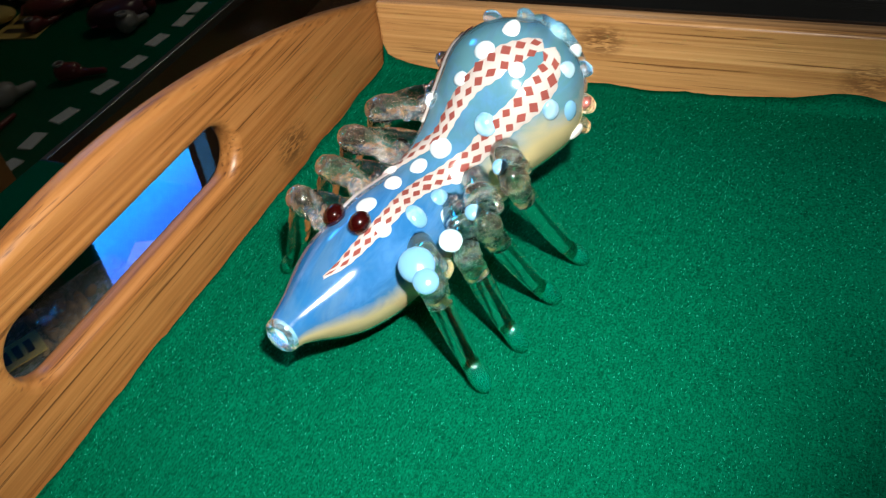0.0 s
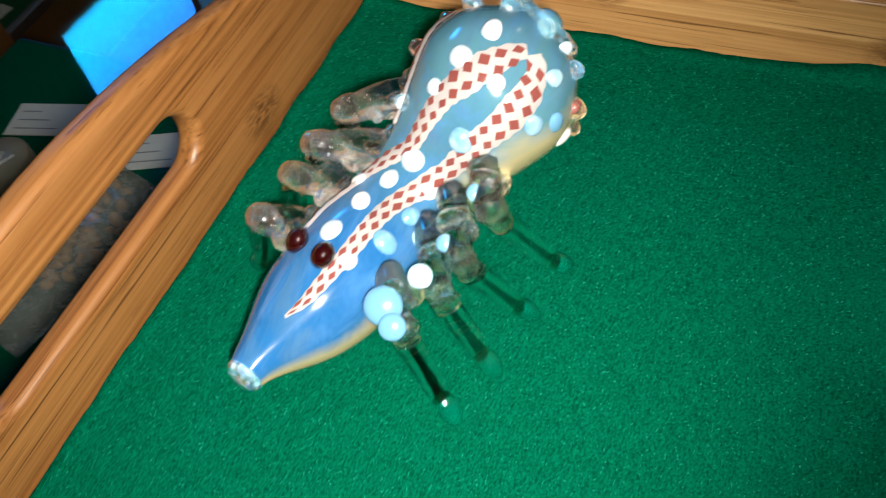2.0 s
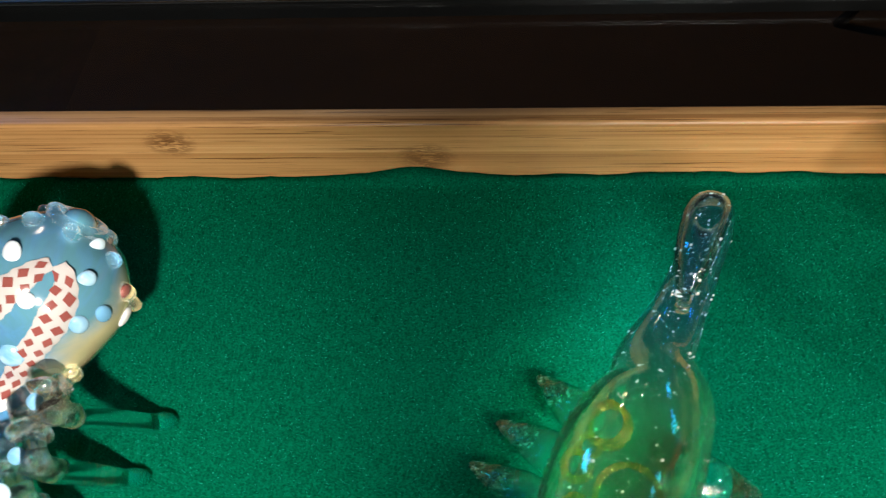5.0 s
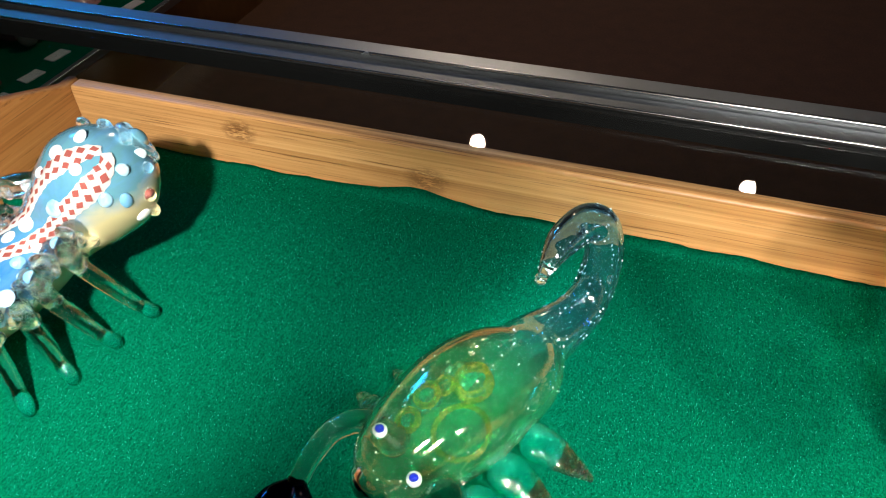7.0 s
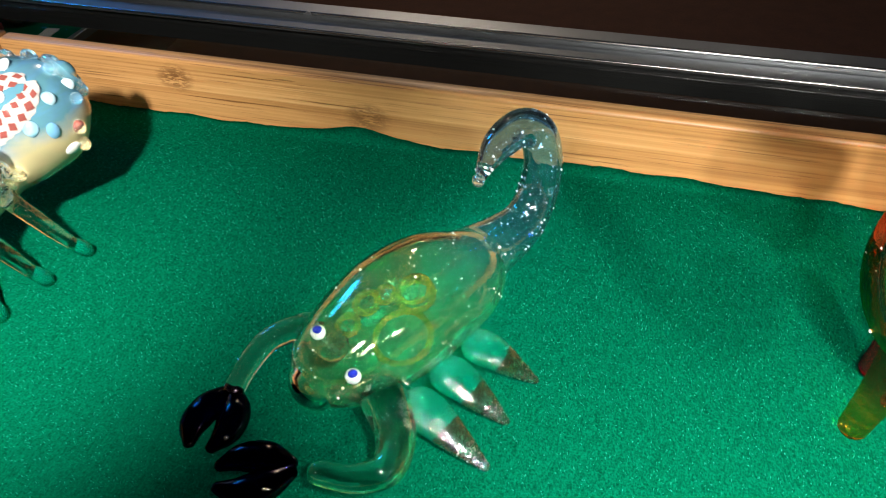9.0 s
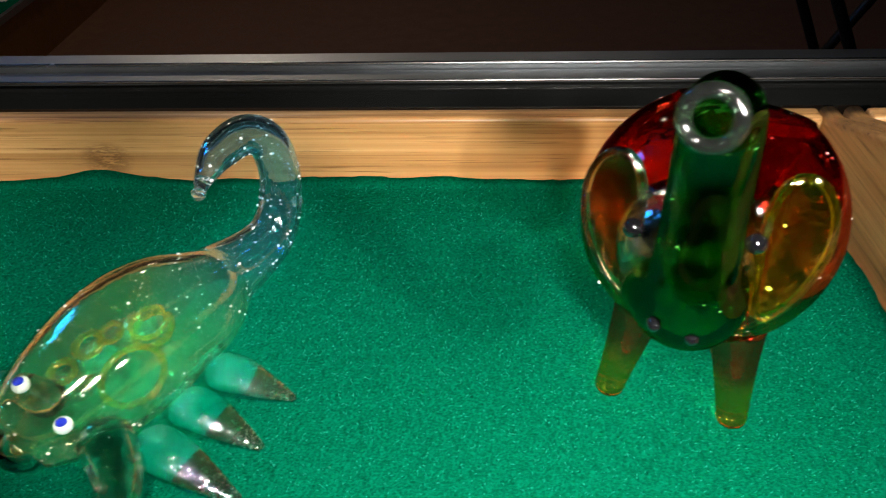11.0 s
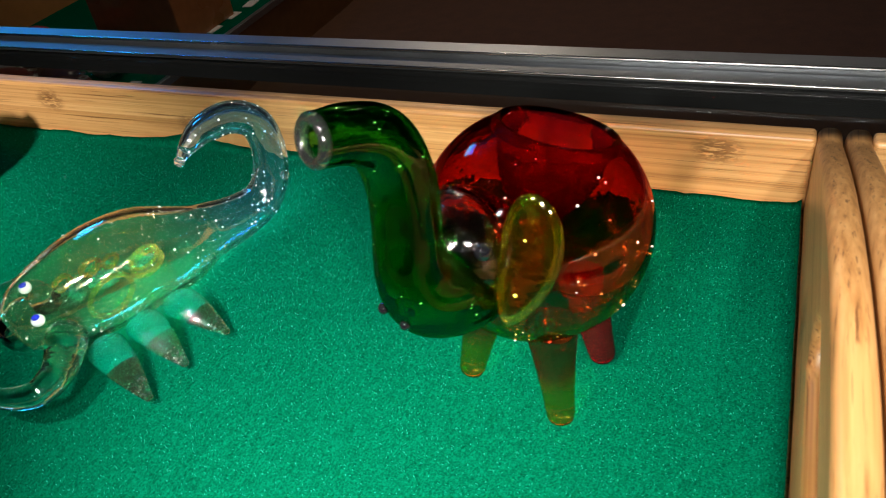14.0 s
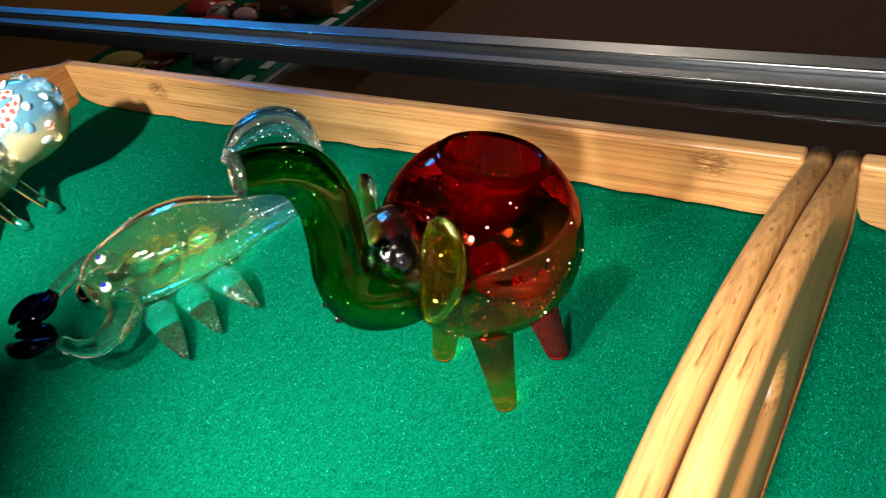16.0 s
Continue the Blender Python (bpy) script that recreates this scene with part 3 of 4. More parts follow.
for i, (x, y, m, text, sx, sy, sz, turn) in enumerate((
        (-1.88, 1.52, M_REDGOODS, "dark red soft packet on green felt", 0.075, 0.05, 0.035, 20), (-1.76, 1.50, M_PINK, "pale pink soft packet on green felt", 0.05, 0.035, 0.030, 70),
        (-1.70, 1.40, M_REDGOODS, "dark red soft packet on green felt", 0.06, 0.045, 0.030, -30), (-1.62, 1.48, M_PINK, "pale pink soft packet on green felt", 0.045, 0.035, 0.028, 15),
        (-1.72, 1.22, M_MAROON, "maroon soft packet on green felt", 0.085, 0.06, 0.032, 40), (-1.56, 1.30, M_PLUM, "plum coloured soft packet on green felt", 0.085, 0.06, 0.036, -15),
        (-1.46, 1.18, M_PLUM, "plum coloured soft packet on green felt", 0.07, 0.055, 0.034, 55), (-1.42, 1.36, M_PINK, "pale pink soft packet on green felt", 0.055, 0.04, 0.026, 10),
        (-1.98, 0.98, M_ORANGE, "orange soft packet on green felt", 0.10, 0.045, 0.035, 35), (-1.86, 1.10, M_TAG, "yellow soft packet on green felt", 0.07, 0.035, 0.030, 40),
        (-1.98, 1.30, M_GREY, "grey soft packet on green felt", 0.09, 0.07, 0.035, 0), (-1.84, 1.28, M_GREY, "grey soft packet on green felt", 0.07, 0.06, 0.030, 30))):
    packet(x, y, m, text, sx, sy, sz, turn, 70 + i)

# goods on the shelf under the glass
def jar(x, y):
    j = thing("glass_jar", "small glass jar with a worn printed lid", "jar", (x, y, -0.2005))
    j.scale = (0.74, 0.74, 0.74)
    v, f = lathe([(0.0005, 0.0005), (0.024, 0.0005), (0.027, 0.004), (0.027, 0.036), (0.024, 0.040), (0.022, 0.040), (0.0245, 0.035), (0.0245, 0.004), (0.001, 0.003)], (0, 0, 0), (0, 0, 1), 32)
    part("glass_body", mesh_of("glass_body", v, f), M_JAR, j)
    v, f = lathe([(0.0275, 0.036), (0.0285, 0.038), (0.0285, 0.050), (0.0270, 0.052), (0.0005, 0.0525)], (0, 0, 0), (0, 0, 1), 32)
    lid = part("lid", mesh_of("lid", v, f), M_LID, j, "worn pale green lid")
    for k in range(4):
        b = part("print_bar", box(-0.010, -0.0018, 0.0526, 0.010, 0.0018, 0.0530), M_CARD, lid)
        b.matrix_basis = pose(-0.009 + 0.006 * k, 0, 0, 0, 0, 62 if k % 2 else 118)


jar(-0.298, -0.023)


def bag():
    b = thing("plastic_bag", "clear plastic bag of brown dried bits with a yellow tag", "bag", (-0.235, -0.055, -0.2005))
    r = random.Random(8)
    nx, ny = 18, 26
    verts, faces = [], []
    for side in (1, -1):
        for i in range(nx + 1):
            for j in range(ny + 1):
                u, v = i / nx * 2 - 1, j / ny * 2 - 1
                puff = max(0, (1 - u ** 4) * (1 - v ** 6)) ** 0.7
                z = 0.012 + side * puff * 0.011 + 0.0025 * noise.noise((u * 3 + side, v * 3, side * 2.0)) * puff
                verts.append((u * 0.045, v * 0.066, max(z, 0.0005)))
    n = (nx + 1) * (ny + 1)
    for s in (0, 1):
        for i in range(nx):
            for j in range(ny):
                a = s * n + i * (ny + 1) + j
                faces.append((a, a + 1, a + ny + 2, a + ny + 1))
    part("bag_film", mesh_of("bag_film", verts, faces), M_BAG, b, "crinkled clear film")
    pieces = []
    for _ in range(70):
        x, y = r.gauss(0, 0.016), 0.014 + r.gauss(0, 0.020)
        q = r.uniform(0.003, 0.0065)
        pieces.append(ball((max(-0.034, min(0.034, x)), max(-0.03, min(0.052, y)), 0.007 + r.uniform(0, 0.010)), q, q * 0.8, q * 0.6, Euler((r.random() * 3, r.random() * 3, 0)).to_matrix(), 8, 6, 0.2, r))
    part("dried_bits", mesh_of("dried_bits", *joined(*pieces)), M_DIRT, b, "brown dried bits")
    tag = part("tag", box(-0.022, -0.011, 0.0, 0.022, 0.011, 0.001, 0.0003), M_TAG, b, "yellow paper tag", pose(-0.004, -0.034, 0.0245, 0, 0, 78))
    for k in range(5):
        part("ink_bar", box(-0.017 + 0.0072 * k, -0.006, 0.0011, -0.0125 + 0.0072 * k, 0.006, 0.0014), M_INK, tag)
    b.rotation_euler = (0, 0, radians(-14))


bag()
for x, y, a in ((-0.228, 0.040, 22), (-0.332, 0.042, 14)):
    c = part("price_card", box(-0.032, -0.016, 0, 0.032, 0.016, 0.001, 0.0003), M_CARD)
    c.matrix_basis = pose(x, y, -0.2004, 0, 0, a)
    tagged(c, "white price card with small print on green felt", "price card", "price cards")
    for k in range(3):
        part("print_line", box(-0.026, -0.010 + 0.0085 * k, 0.0011, 0.010 - 0.01 * k, -0.0089 + 0.0085 * k, 0.0013), M_GREY, c)

# things across the shop, over the rail
for i in range(4):
    m = part("leaflet", box(-0.07, -0.10, 0, 0.07, 0.10, 0.004, 0.0008), M_TAG if i % 2 == 0 else M_CARD)
    m.matrix_basis = pose(-1.75 + i * 0.02, 1.15 + i * 0.19, -0.704 + 0.0005, 0, 0, 12 + 9 * i)
    tagged(m, "yellow printed paper leaflet on green felt" if i % 2 == 0 else "white printed paper leaflet on green felt", "leaflet", "leaflets")
    for k in range(3):
        part("print_line", box(-0.05, -0.07 + k * 0.05, 0.0042, 0.05, -0.045 + k * 0.05, 0.0046), M_INK, m)


def stand(x, y):
    s = thing("folding_stand", "black metal folding stand on the shop floor", "stand", (x, y, FLOOR), "folding stands")
    for sx in (-1, 1):
        v, f = tube([(-0.16 * sx, -0.02, 0, 0.012), (0.16 * sx, 0.02, 0.62, 0.012)], 4, 10)
        part("leg", mesh_of("leg", v, f), M_BLACKMETAL, s)
        v, f = tube([(-0.16 * sx, 0.34, 0, 0.012), (0.16 * sx, 0.30, 0.62, 0.012)], 4, 10)
        part("leg", mesh_of("leg", v, f), M_BLACKMETAL, s)
        v, f = tube([(0.16 * sx, 0.0, 0.62, 0.014), (0.16 * sx, 0.32, 0.62, 0.014)], 3, 10)
        part("top_bar", mesh_of("top_bar", v, f), M_BLACKMETAL, s)


stand(1.15, 1.25)
stand(1.62, 1.35)


def screen():
    """A lit blue screen on the wall side of the shop; the counter's glass mirrors it."""
    a, b, c = Vector((-0.724, 0.458, 0.516)), Vector((-0.669, 0.414, 0.617)), Vector((-0.653, 0.595, 0.469))
    k = 2.45
    o = Vector((0.149, -0.225, -0.201))
    pa, pb, pc = (o + k * far * q.normalized() for q, far in ((a, 1.0), (b, 1.10), (c, 1.105)))
    ux = (pc - pa)
    uy = (pb - pa)
    w, h = ux.length, uy.length
    ux.normalize()
    uy = (uy - ux * uy.dot(ux)).normalized()
    uz = ux.cross(uy)
    mid = pa + ux * w / 2 + uy * h / 2
    m = Matrix((ux, uy, uz)).transposed().to_4x4()
    m.translation = mid
    tv = thing("wall_screen", "lit blue screen in a dark frame", "screen")
    tv.matrix_world = m
    part("frame", box(-w / 2 - 0.03, -h / 2 - 0.03, -0.03, w * 0.5 + 0.03, h / 2 + 0.03, -0.004, 0.004), M_BLACKMETAL, tv, "dark frame")
    part("display_panel", box(-w / 2, -h / 2, -0.003, w * 0.5, h / 2, 0.003), M_SCREEN, tv, "glowing blue panel")
    part("side_strip", box(w * 0.58, -h / 2, -0.003, w * 0.70, h / 2, 0.003), M_STRIP, tv, "dim blue lit edge")
    back = mid - uz * 0.055
    v, f = tube([(back.x, back.y, back.z, 0.015), (back.x, back.y, 1.60, 0.015)], 2, 12)
    pole = part("ceiling_pole", mesh_of("ceiling_pole", v, f), M_BLACKMETAL, tv, "black ceiling pole")
    pole.matrix_parent_inverse = m.inverted()


screen()

# ---------------------------------------------------------------- the trays
LEN, WID, TH, SIDE = 0.44, 0.286, 0.0081, 0.0270
BOT = TOP + 0.0002


def end_outline():
    """Outline of a tray's end board in (along, up): a low arch over the grip."""
    pts = []
    for i in range(41):
        y = TH - (WID + 2 * TH) * i / 40
        d = abs((y + WID / 2) / (WID / 2))
        pts.append((y, 0.058 - (0.058 - SIDE) * min(1.0, d) ** 1.75))
    return [(TH, BOT)] + pts + [(-WID - TH, BOT)]


def grip(y0=-0.1895, y1=-0.0980, z0=0.0215, z1=0.0395):
    r = (z1 - z0) / 2
    pts = []
    for i in range(13):
        a = -math.pi / 2 + math.pi * i / 12
        pts.append((y1 - r + r * math.cos(a), (z0 + z1) / 2 + r * math.sin(a)))
    for i in range(13):
        a = math.pi / 2 + math.pi * i / 12
        pts.append((y0 + r + r * math.cos(a), (z0 + z1) / 2 + r * math.sin(a)))
    return pts


def end_board():
    """The end board with its grip hole and rounded edges, standing in the yz plane about x = 0."""
    cu = bpy.data.curves.new("end_board", "CURVE")
    cu.dimensions, cu.fill_mode = "2D", "BOTH"
    bev = 0.0030
    cu.extrude, cu.bevel_depth, cu.bevel_resolution, cu.offset = TH / 2 - bev, bev, 4, -bev
    for pts in (end_outline(), grip()):
        s = cu.splines.new("POLY")
        s.points.add(len(pts) - 1)
        for p, (y, z) in zip(s.points, pts):
            p.co = (y, z, 0, 1)
        s.use_cyclic_u = True
    ob = bpy.data.objects.new("end_board", cu)
    scene.collection.objects.link(ob)
    bpy.context.view_layer.update()
    me = bpy.data.meshes.new_from_object(ob.evaluated_get(bpy.context.evaluated_depsgraph_get()))
    bpy.data.objects.remove(ob)
    me.transform(Matrix(((0, 0, 1, 0), (1, 0, 0, 0), (0, 1, 0, 0), (0, 0, 0, 1))))
    me.polygons.foreach_set("use_smooth", [abs(p.normal.x) < 0.999 for p in me.polygons])
    me.update()
    return me


def tray(x):
    t = thing("serving_tray", "light bamboo serving tray with grip holes in its end boards", "tray", (x, 0, 0), "bamboo trays")
    part("base_board", box(-0.002, -WID - 0.002, BOT + 0.002, LEN + 0.002, 0.002, -0.0030), M_BASE, t)
    part("long_side", box(0.0, 0.0, BOT, LEN, TH, SIDE, 0.0016, 3), M_BACK, t)
    part("long_side", box(0.0, -WID - TH, BOT, LEN, -WID, SIDE, 0.0016, 3), M_BACK, t)
    me = end_board()
    part("end_board", me.copy(), M_END_L if x else M_END_DARKER, t, "arched end board with a rounded grip hole", Matrix.Translation((-TH / 2, 0, 0)))
    part("end_board", me, M_END_L, t, "arched end board with a rounded grip hole", Matrix.Translation((LEN + TH / 2, 0, 0)))
    return t


def felt_edge(x):
    """How far the felt creeps up the long side, in metres."""
    return (0.0075 * math.exp(-x / 0.006) + 0.0008 + 0.0048 * math.exp(-((x - 0.172) / 0.022) ** 2)
            + 0.0022 * math.exp(-((x - 0.28) / 0.06) ** 2) + 0.0006 * math.sin(x * 190) * math.sin(x * 47) + 0.0005 * noise.noise((x * 420, 0, 0)))


def felt_liner(x0):
    """A cut sheet of felt: flat, with wavy edges that creep up the sides."""
    nx, ny, h = 150, 100, 0.0030
    verts, faces = [], []
    xs = [LEN * i / nx for i in range(nx + 1)]
    ys = [-WID * j / ny for j in range(ny + 1)]
    for i, x in enumerate(xs):
        for j, y in enumerate(ys):
            z = 0.0004 * noise.noise((x * 18, y * 18, 1.5)) + 0.00015 * noise.noise((x * 160, y * 160, 4))
            xx = min(max(x, 0.0012), LEN - 0.0012)
            yy = min(y, -0.0012)
            if j == 0:
                z = felt_edge(x)
                yy = -0.0006
            elif j == 1:
                z = z + felt_edge(x) * 0.12
            if i in (0, nx):
                z += 0.0016 + 0.0012 * noise.noise((y * 60, 3, 0)) + 0.0006 * noise.noise((y * 400, 9, 0))
            verts.append((xx, yy, z))
    for i in range(nx):
        for j in range(ny):
            a = i * (ny + 1) + j
            faces.append((a, a + 1, a + ny + 2, a + ny + 1))
    k = len(verts)
    verts += [(x, y, z - 0.0024) for x, y, z in verts]
    faces += [tuple(q + k for q in reversed(f)) for f in list(faces)]
    rim = [j for j in range(ny + 1)] + [i * (ny + 1) + ny for i in range(1, nx + 1)] \
        + [nx * (ny + 1) + j for j in range(ny - 1, -1, -1)] + [i * (ny + 1) for i in range(nx - 1, 0, -1)]
    for a, b in zip(rim, rim[1:] + rim[:1]):
        faces.append((b, a, a + k, b + k))
    ob = part("felt_liner", mesh_of("felt_liner", verts, faces), M_FELT)
    ob.location = (x0, 0, 0)
    return tagged(ob, "bright green felt liner with wavy cut edges in a bamboo tray", "felt liner", "felt liners")


PITCH = LEN + 2 * TH + 0.0008
tray(0)
tray(PITCH)
felt_liner(0)
felt_liner(PITCH)


def fibres(x0, x1, count, seed):
    """Loose pale fibres that stand out of the felt."""
    r = random.Random(seed)
    verts, faces = [], []
    for _ in range(count):
        x, y = r.uniform(x0 + 0.002, x1 - 0.002), r.uniform(-WID + 0.002, -0.002)
        a, ln, w = r.uniform(0, 6.28), r.uniform(0.0002, 0.0006), r.uniform(0.00002, 0.00005)
        dx, dy = math.cos(a) * ln, math.sin(a) * ln
        px, py = -math.sin(a) * w, math.cos(a) * w
        z = 0.0004 + 0.0004 * noise.noise((x * 18, y * 18, 1.5))
        h = r.uniform(0.0001, 0.0004)
        k = len(verts)
        verts += [(x - px, y - py, z - 0.0003), (x + px, y + py, z - 0.0003), (x + dx * 0.5 + px, y + dy * 0.5 + py, z + h), (x + dx * 0.5 - px, y + dy * 0.5 - py, z + h),
                  (x + dx + px, y + dy + py, z - 0.0002), (x + dx - px, y + dy - py, z - 0.0002)]
        faces += [(k, k + 1, k + 2, k + 3), (k + 3, k + 2, k + 4, k + 5)]
    ob = part("felt_fibres", mesh_of("felt_fibres", verts, faces, False, False), M_FIBRE)
    return tagged(ob, "fine pale green fibres standing out of the felt", "felt fibres", kind="stuff")


fibres(0, LEN, 22000, 11)
fibres(PITCH, PITCH + 0.12, 9000, 12)


# ---------------------------------------------------------------- the blue pipe with legs
BUG = [(0.0488, -0.1563, 0.0223, 0.0046), (0.0498, -0.1505, 0.0216, 0.0068), (0.0532, -0.1360, 0.0192, 0.0136), (0.0585, -0.1180, 0.0185, 0.0160),
       (0.0640, -0.1000, 0.0205, 0.0140), (0.0685, -0.0885, 0.0265, 0.0143), (0.0750, -0.0790, 0.0340, 0.0188), (0.0798, -0.0721, 0.0397, 0.0212),
       (0.0833, -0.0670, 0.0439, 0.0198), (0.0864, -0.0626, 0.0475, 0.0159), (0.0885, -0.0595, 0.0501, 0.0103), (0.0896, -0.0580, 0.0513, 0.0045)]
BUG_ROWS = spline(BUG, 10)
BUG_T, BUG_S, BUG_U = frames(BUG_ROWS[:, :3])


def bug_at(u, ang, off=0.0):
    """A place on the pipe's skin: u runs 0..1 from mouthpiece to bowl, ang in degrees from the top towards its right side."""
    f = min(max(u, 0), 1) * (len(BUG_ROWS) - 1)
    i = min(int(f), len(BUG_ROWS) - 2)
    t = f - i
    row = BUG_ROWS[i] * (1 - t) + BUG_ROWS[i + 1] * t
    s = BUG_S[i] * (1 - t) + BUG_S[i + 1] * t
    p = BUG_U[i] * (1 - t) + BUG_U[i + 1] * t
    a = radians(ang)
    d = s * math.sin(a) + p * math.cos(a)
    return Vector(row[:3] + d * (row[3] + off)), Vector(d)


def bug_pipe():
    g = thing("glass_pipe", "blue opal glass pipe shaped like a bug with clear legs", "pipe")
    rnd = random.Random(21)
    part("body", mesh_of("body", *tube(BUG, 10, 48, cap0=False)), M_OPAL, g, "blue opal glass body with a round bowl end")
    c, t = BUG_ROWS[0][:3], BUG_T[0]
    lip = ring_torus(tuple(c - t * 0.0004), tuple(t), 0.0034, 0.0014, 24, 10)
    hole = lathe([(0.0030, 0.0), (0.0018, 0.006), (0.0004, 0.010)], tuple(c), tuple(t), 20)
    part("mouthpiece_lip", mesh_of("mouthpiece_lip", *lip), M_CLEAR, g, "clear rounded mouthpiece lip")
    part("mouth_hole", mesh_of("mouth_hole", *hole), M_DOTBLUE, g)
    return g, rnd


bug, bug_rnd = bug_pipe()


def bug_dot(u, ang, r, material, name="dot", high=0.45):
    p, d = bug_at(u, ang, -r * 0.05)
    turn = d.to_track_quat("Z", "Y").to_matrix()
    k = bug_rnd.uniform(0.85, 1.15)
    v, f = ball(p, r * k, r / k, r * high, turn, 16, 10)
    return part(name, mesh_of(name, v, f), material, bug)


def limb(points, material, parent, name="leg", label="", lumps=(), flat=1.0, seed=1):
    r = random.Random(seed)
    pieces = [tube(points, 6, 16, flat, 0.04, r)]
    for x, y, z, a in lumps:
        pieces.append(ball((x, y, z), a, a * 0.9, a * 1.1, None, 16, 10, 0.10, r))
    v, f = joined(*pieces)
    return part(name, mesh_of(name, v, f), material, parent, label)


RIGHT = [((0.0787, -0.1345, 0.0250), (0.0930, -0.1432, 0.0030)), ((0.0845, -0.1238, 0.0258), (0.0980, -0.1283, 0.0030)),
         ((0.0873, -0.1160, 0.0290), (0.1020, -0.1100, 0.0028)), ((0.0910, -0.1044, 0.0350), (0.1060, -0.0930, 0.0028))]
LEFT = [((0.0376, -0.1216, 0.0315), (0.0222, -0.1185, 0.0028)), ((0.0385, -0.1072, 0.0310), (0.0245, -0.1035, 0.0028)),
        ((0.0434, -0.1007, 0.0370), (0.0285, -0.0890, 0.0028)), ((0.0475, -0.0906, 0.0400), (0.0325, -0.0740, 0.0028))]
for row, sign in ((RIGHT, 1), (LEFT, -1)):
    for i, (knee, tip) in enumerate(row):
        u = 0.27 + 0.085 * i
        root, d = bug_at(u, 62 * sign)
        kx, ky, kz = knee
        tx, ty, tz = tip
        mid = (kx * 0.55 + tx * 0.45, ky * 0.55 + ty * 0.45, kz * 0.46 + tz * 0.54, 0.0029)
        low = (kx * 0.2 + tx * 0.8, ky * 0.2 + ty * 0.8, kz * 0.10 + tz * 0.90, 0.0023)
        pts = [(*(root - d * 0.002), 0.0040), ((root.x + kx) / 2, (root.y + ky) / 2, (root.z + kz) / 2 + 0.001, 0.0038), (kx, ky, kz, 0.0034), mid, low, (tx * 0.96 + kx * 0.04, ty * 0.96 + ky * 0.04, tz, 0.0022)]
        leg = limb(pts, M_LIMB, bug, "leg", "clear bent glass leg", (), 1.0, 40 + i)
        r = random.Random(60 + i + 10 * (sign > 0))
        k = Vector(knee)
        out = (k - root).normalized()
        if sign < 0:
            # a clear rounded paddle that stands up over the leg
            tip_up = k + out * 0.0012 + Vector((0, 0, 0.0030))
            a = root + Vector((0, -0.006, -0.003))
            paddle = tube([(*a, 0.0026), (*(a * 0.55 + tip_up * 0.45 + Vector((0, 0, 0.0012))), 0.0031), (*(a * 0.2 + tip_up * 0.8 + Vector((0, 0, 0.0010))), 0.0039), (*tip_up, 0.0034)], 6, 18)
            part("knee", mesh_of("knee", *paddle), M_CLEAR, leg, "clear rounded glass paddle")
            lumps = [(a * 0.6 + tip_up * 0.4 + Vector((0.001, -0.003, 0.002)), 0.0024), (a * 0.8 + tip_up * 0.2 + Vector((0.001, 0.003, 0.002)), 0.0022)]
        else:
            lumps = [(k + Vector((0, 0, 0.0008)), 0.0038), (root * 0.5 + k * 0.5 + Vector((0, -0.001, 0.003)), 0.0036), (root * 0.25 + k * 0.75 + Vector((0.001, 0.0035, 0.001)), 0.0026),
                     (root * 0.3 + k * 0.7 + Vector((0.0015, -0.0036, -0.001)), 0.0025), (k + Vector((0.0012, 0.001, -0.0045)), 0.0027)]
            discs = [((-0.0035, 0.0010, 0.0052), 0.0046), ((0.0005, -0.0030, 0.0046), 0.0032)] if i == 0 else [((-0.0042, 0.0, 0.0048), 0.0030)] if i == 1 else [((-0.004, 0.001, 0.004), 0.0022)]
            for q, a in discs:
                v, f = ball(k + Vector(q), a, a, a * 0.42, Vector((0.25, -0.45, 0.8)).to_track_quat("Z", "Y").to_matrix(), 20, 12)
                part("opal_disc", mesh_of("opal_disc", v, f), M_DOTBLUE, leg, "pale blue opal disc melted on the knee")
        for c, a in lumps:
            v, f = ball(c, a * r.uniform(0.75, 1.15), a * r.uniform(0.75, 1.1), a * r.uniform(0.85, 1.25), Euler((r.uniform(-0.9, 0.9), r.uniform(-0.9, 0.9), r.uniform(0, 3))).to_matrix(), 20, 14, 0.20, r)
            part("knee_lump", mesh_of("knee_lump", v, f), M_CLEAR, leg, "lumpy clear glass bead")
        lean = (Vector(tip) - Vector(mid[:3])).to_track_quat("Z", "Y").to_matrix()
        part("foot", mesh_of("foot", *ball((tx * 0.90 + kx * 0.10, ty * 0.90 + ky * 0.10, tz + 0.0012), 0.0027, 0.0027, 0.0050, lean, 16, 12)), M_TEAL, bug, "bright teal drop at the leg's end")


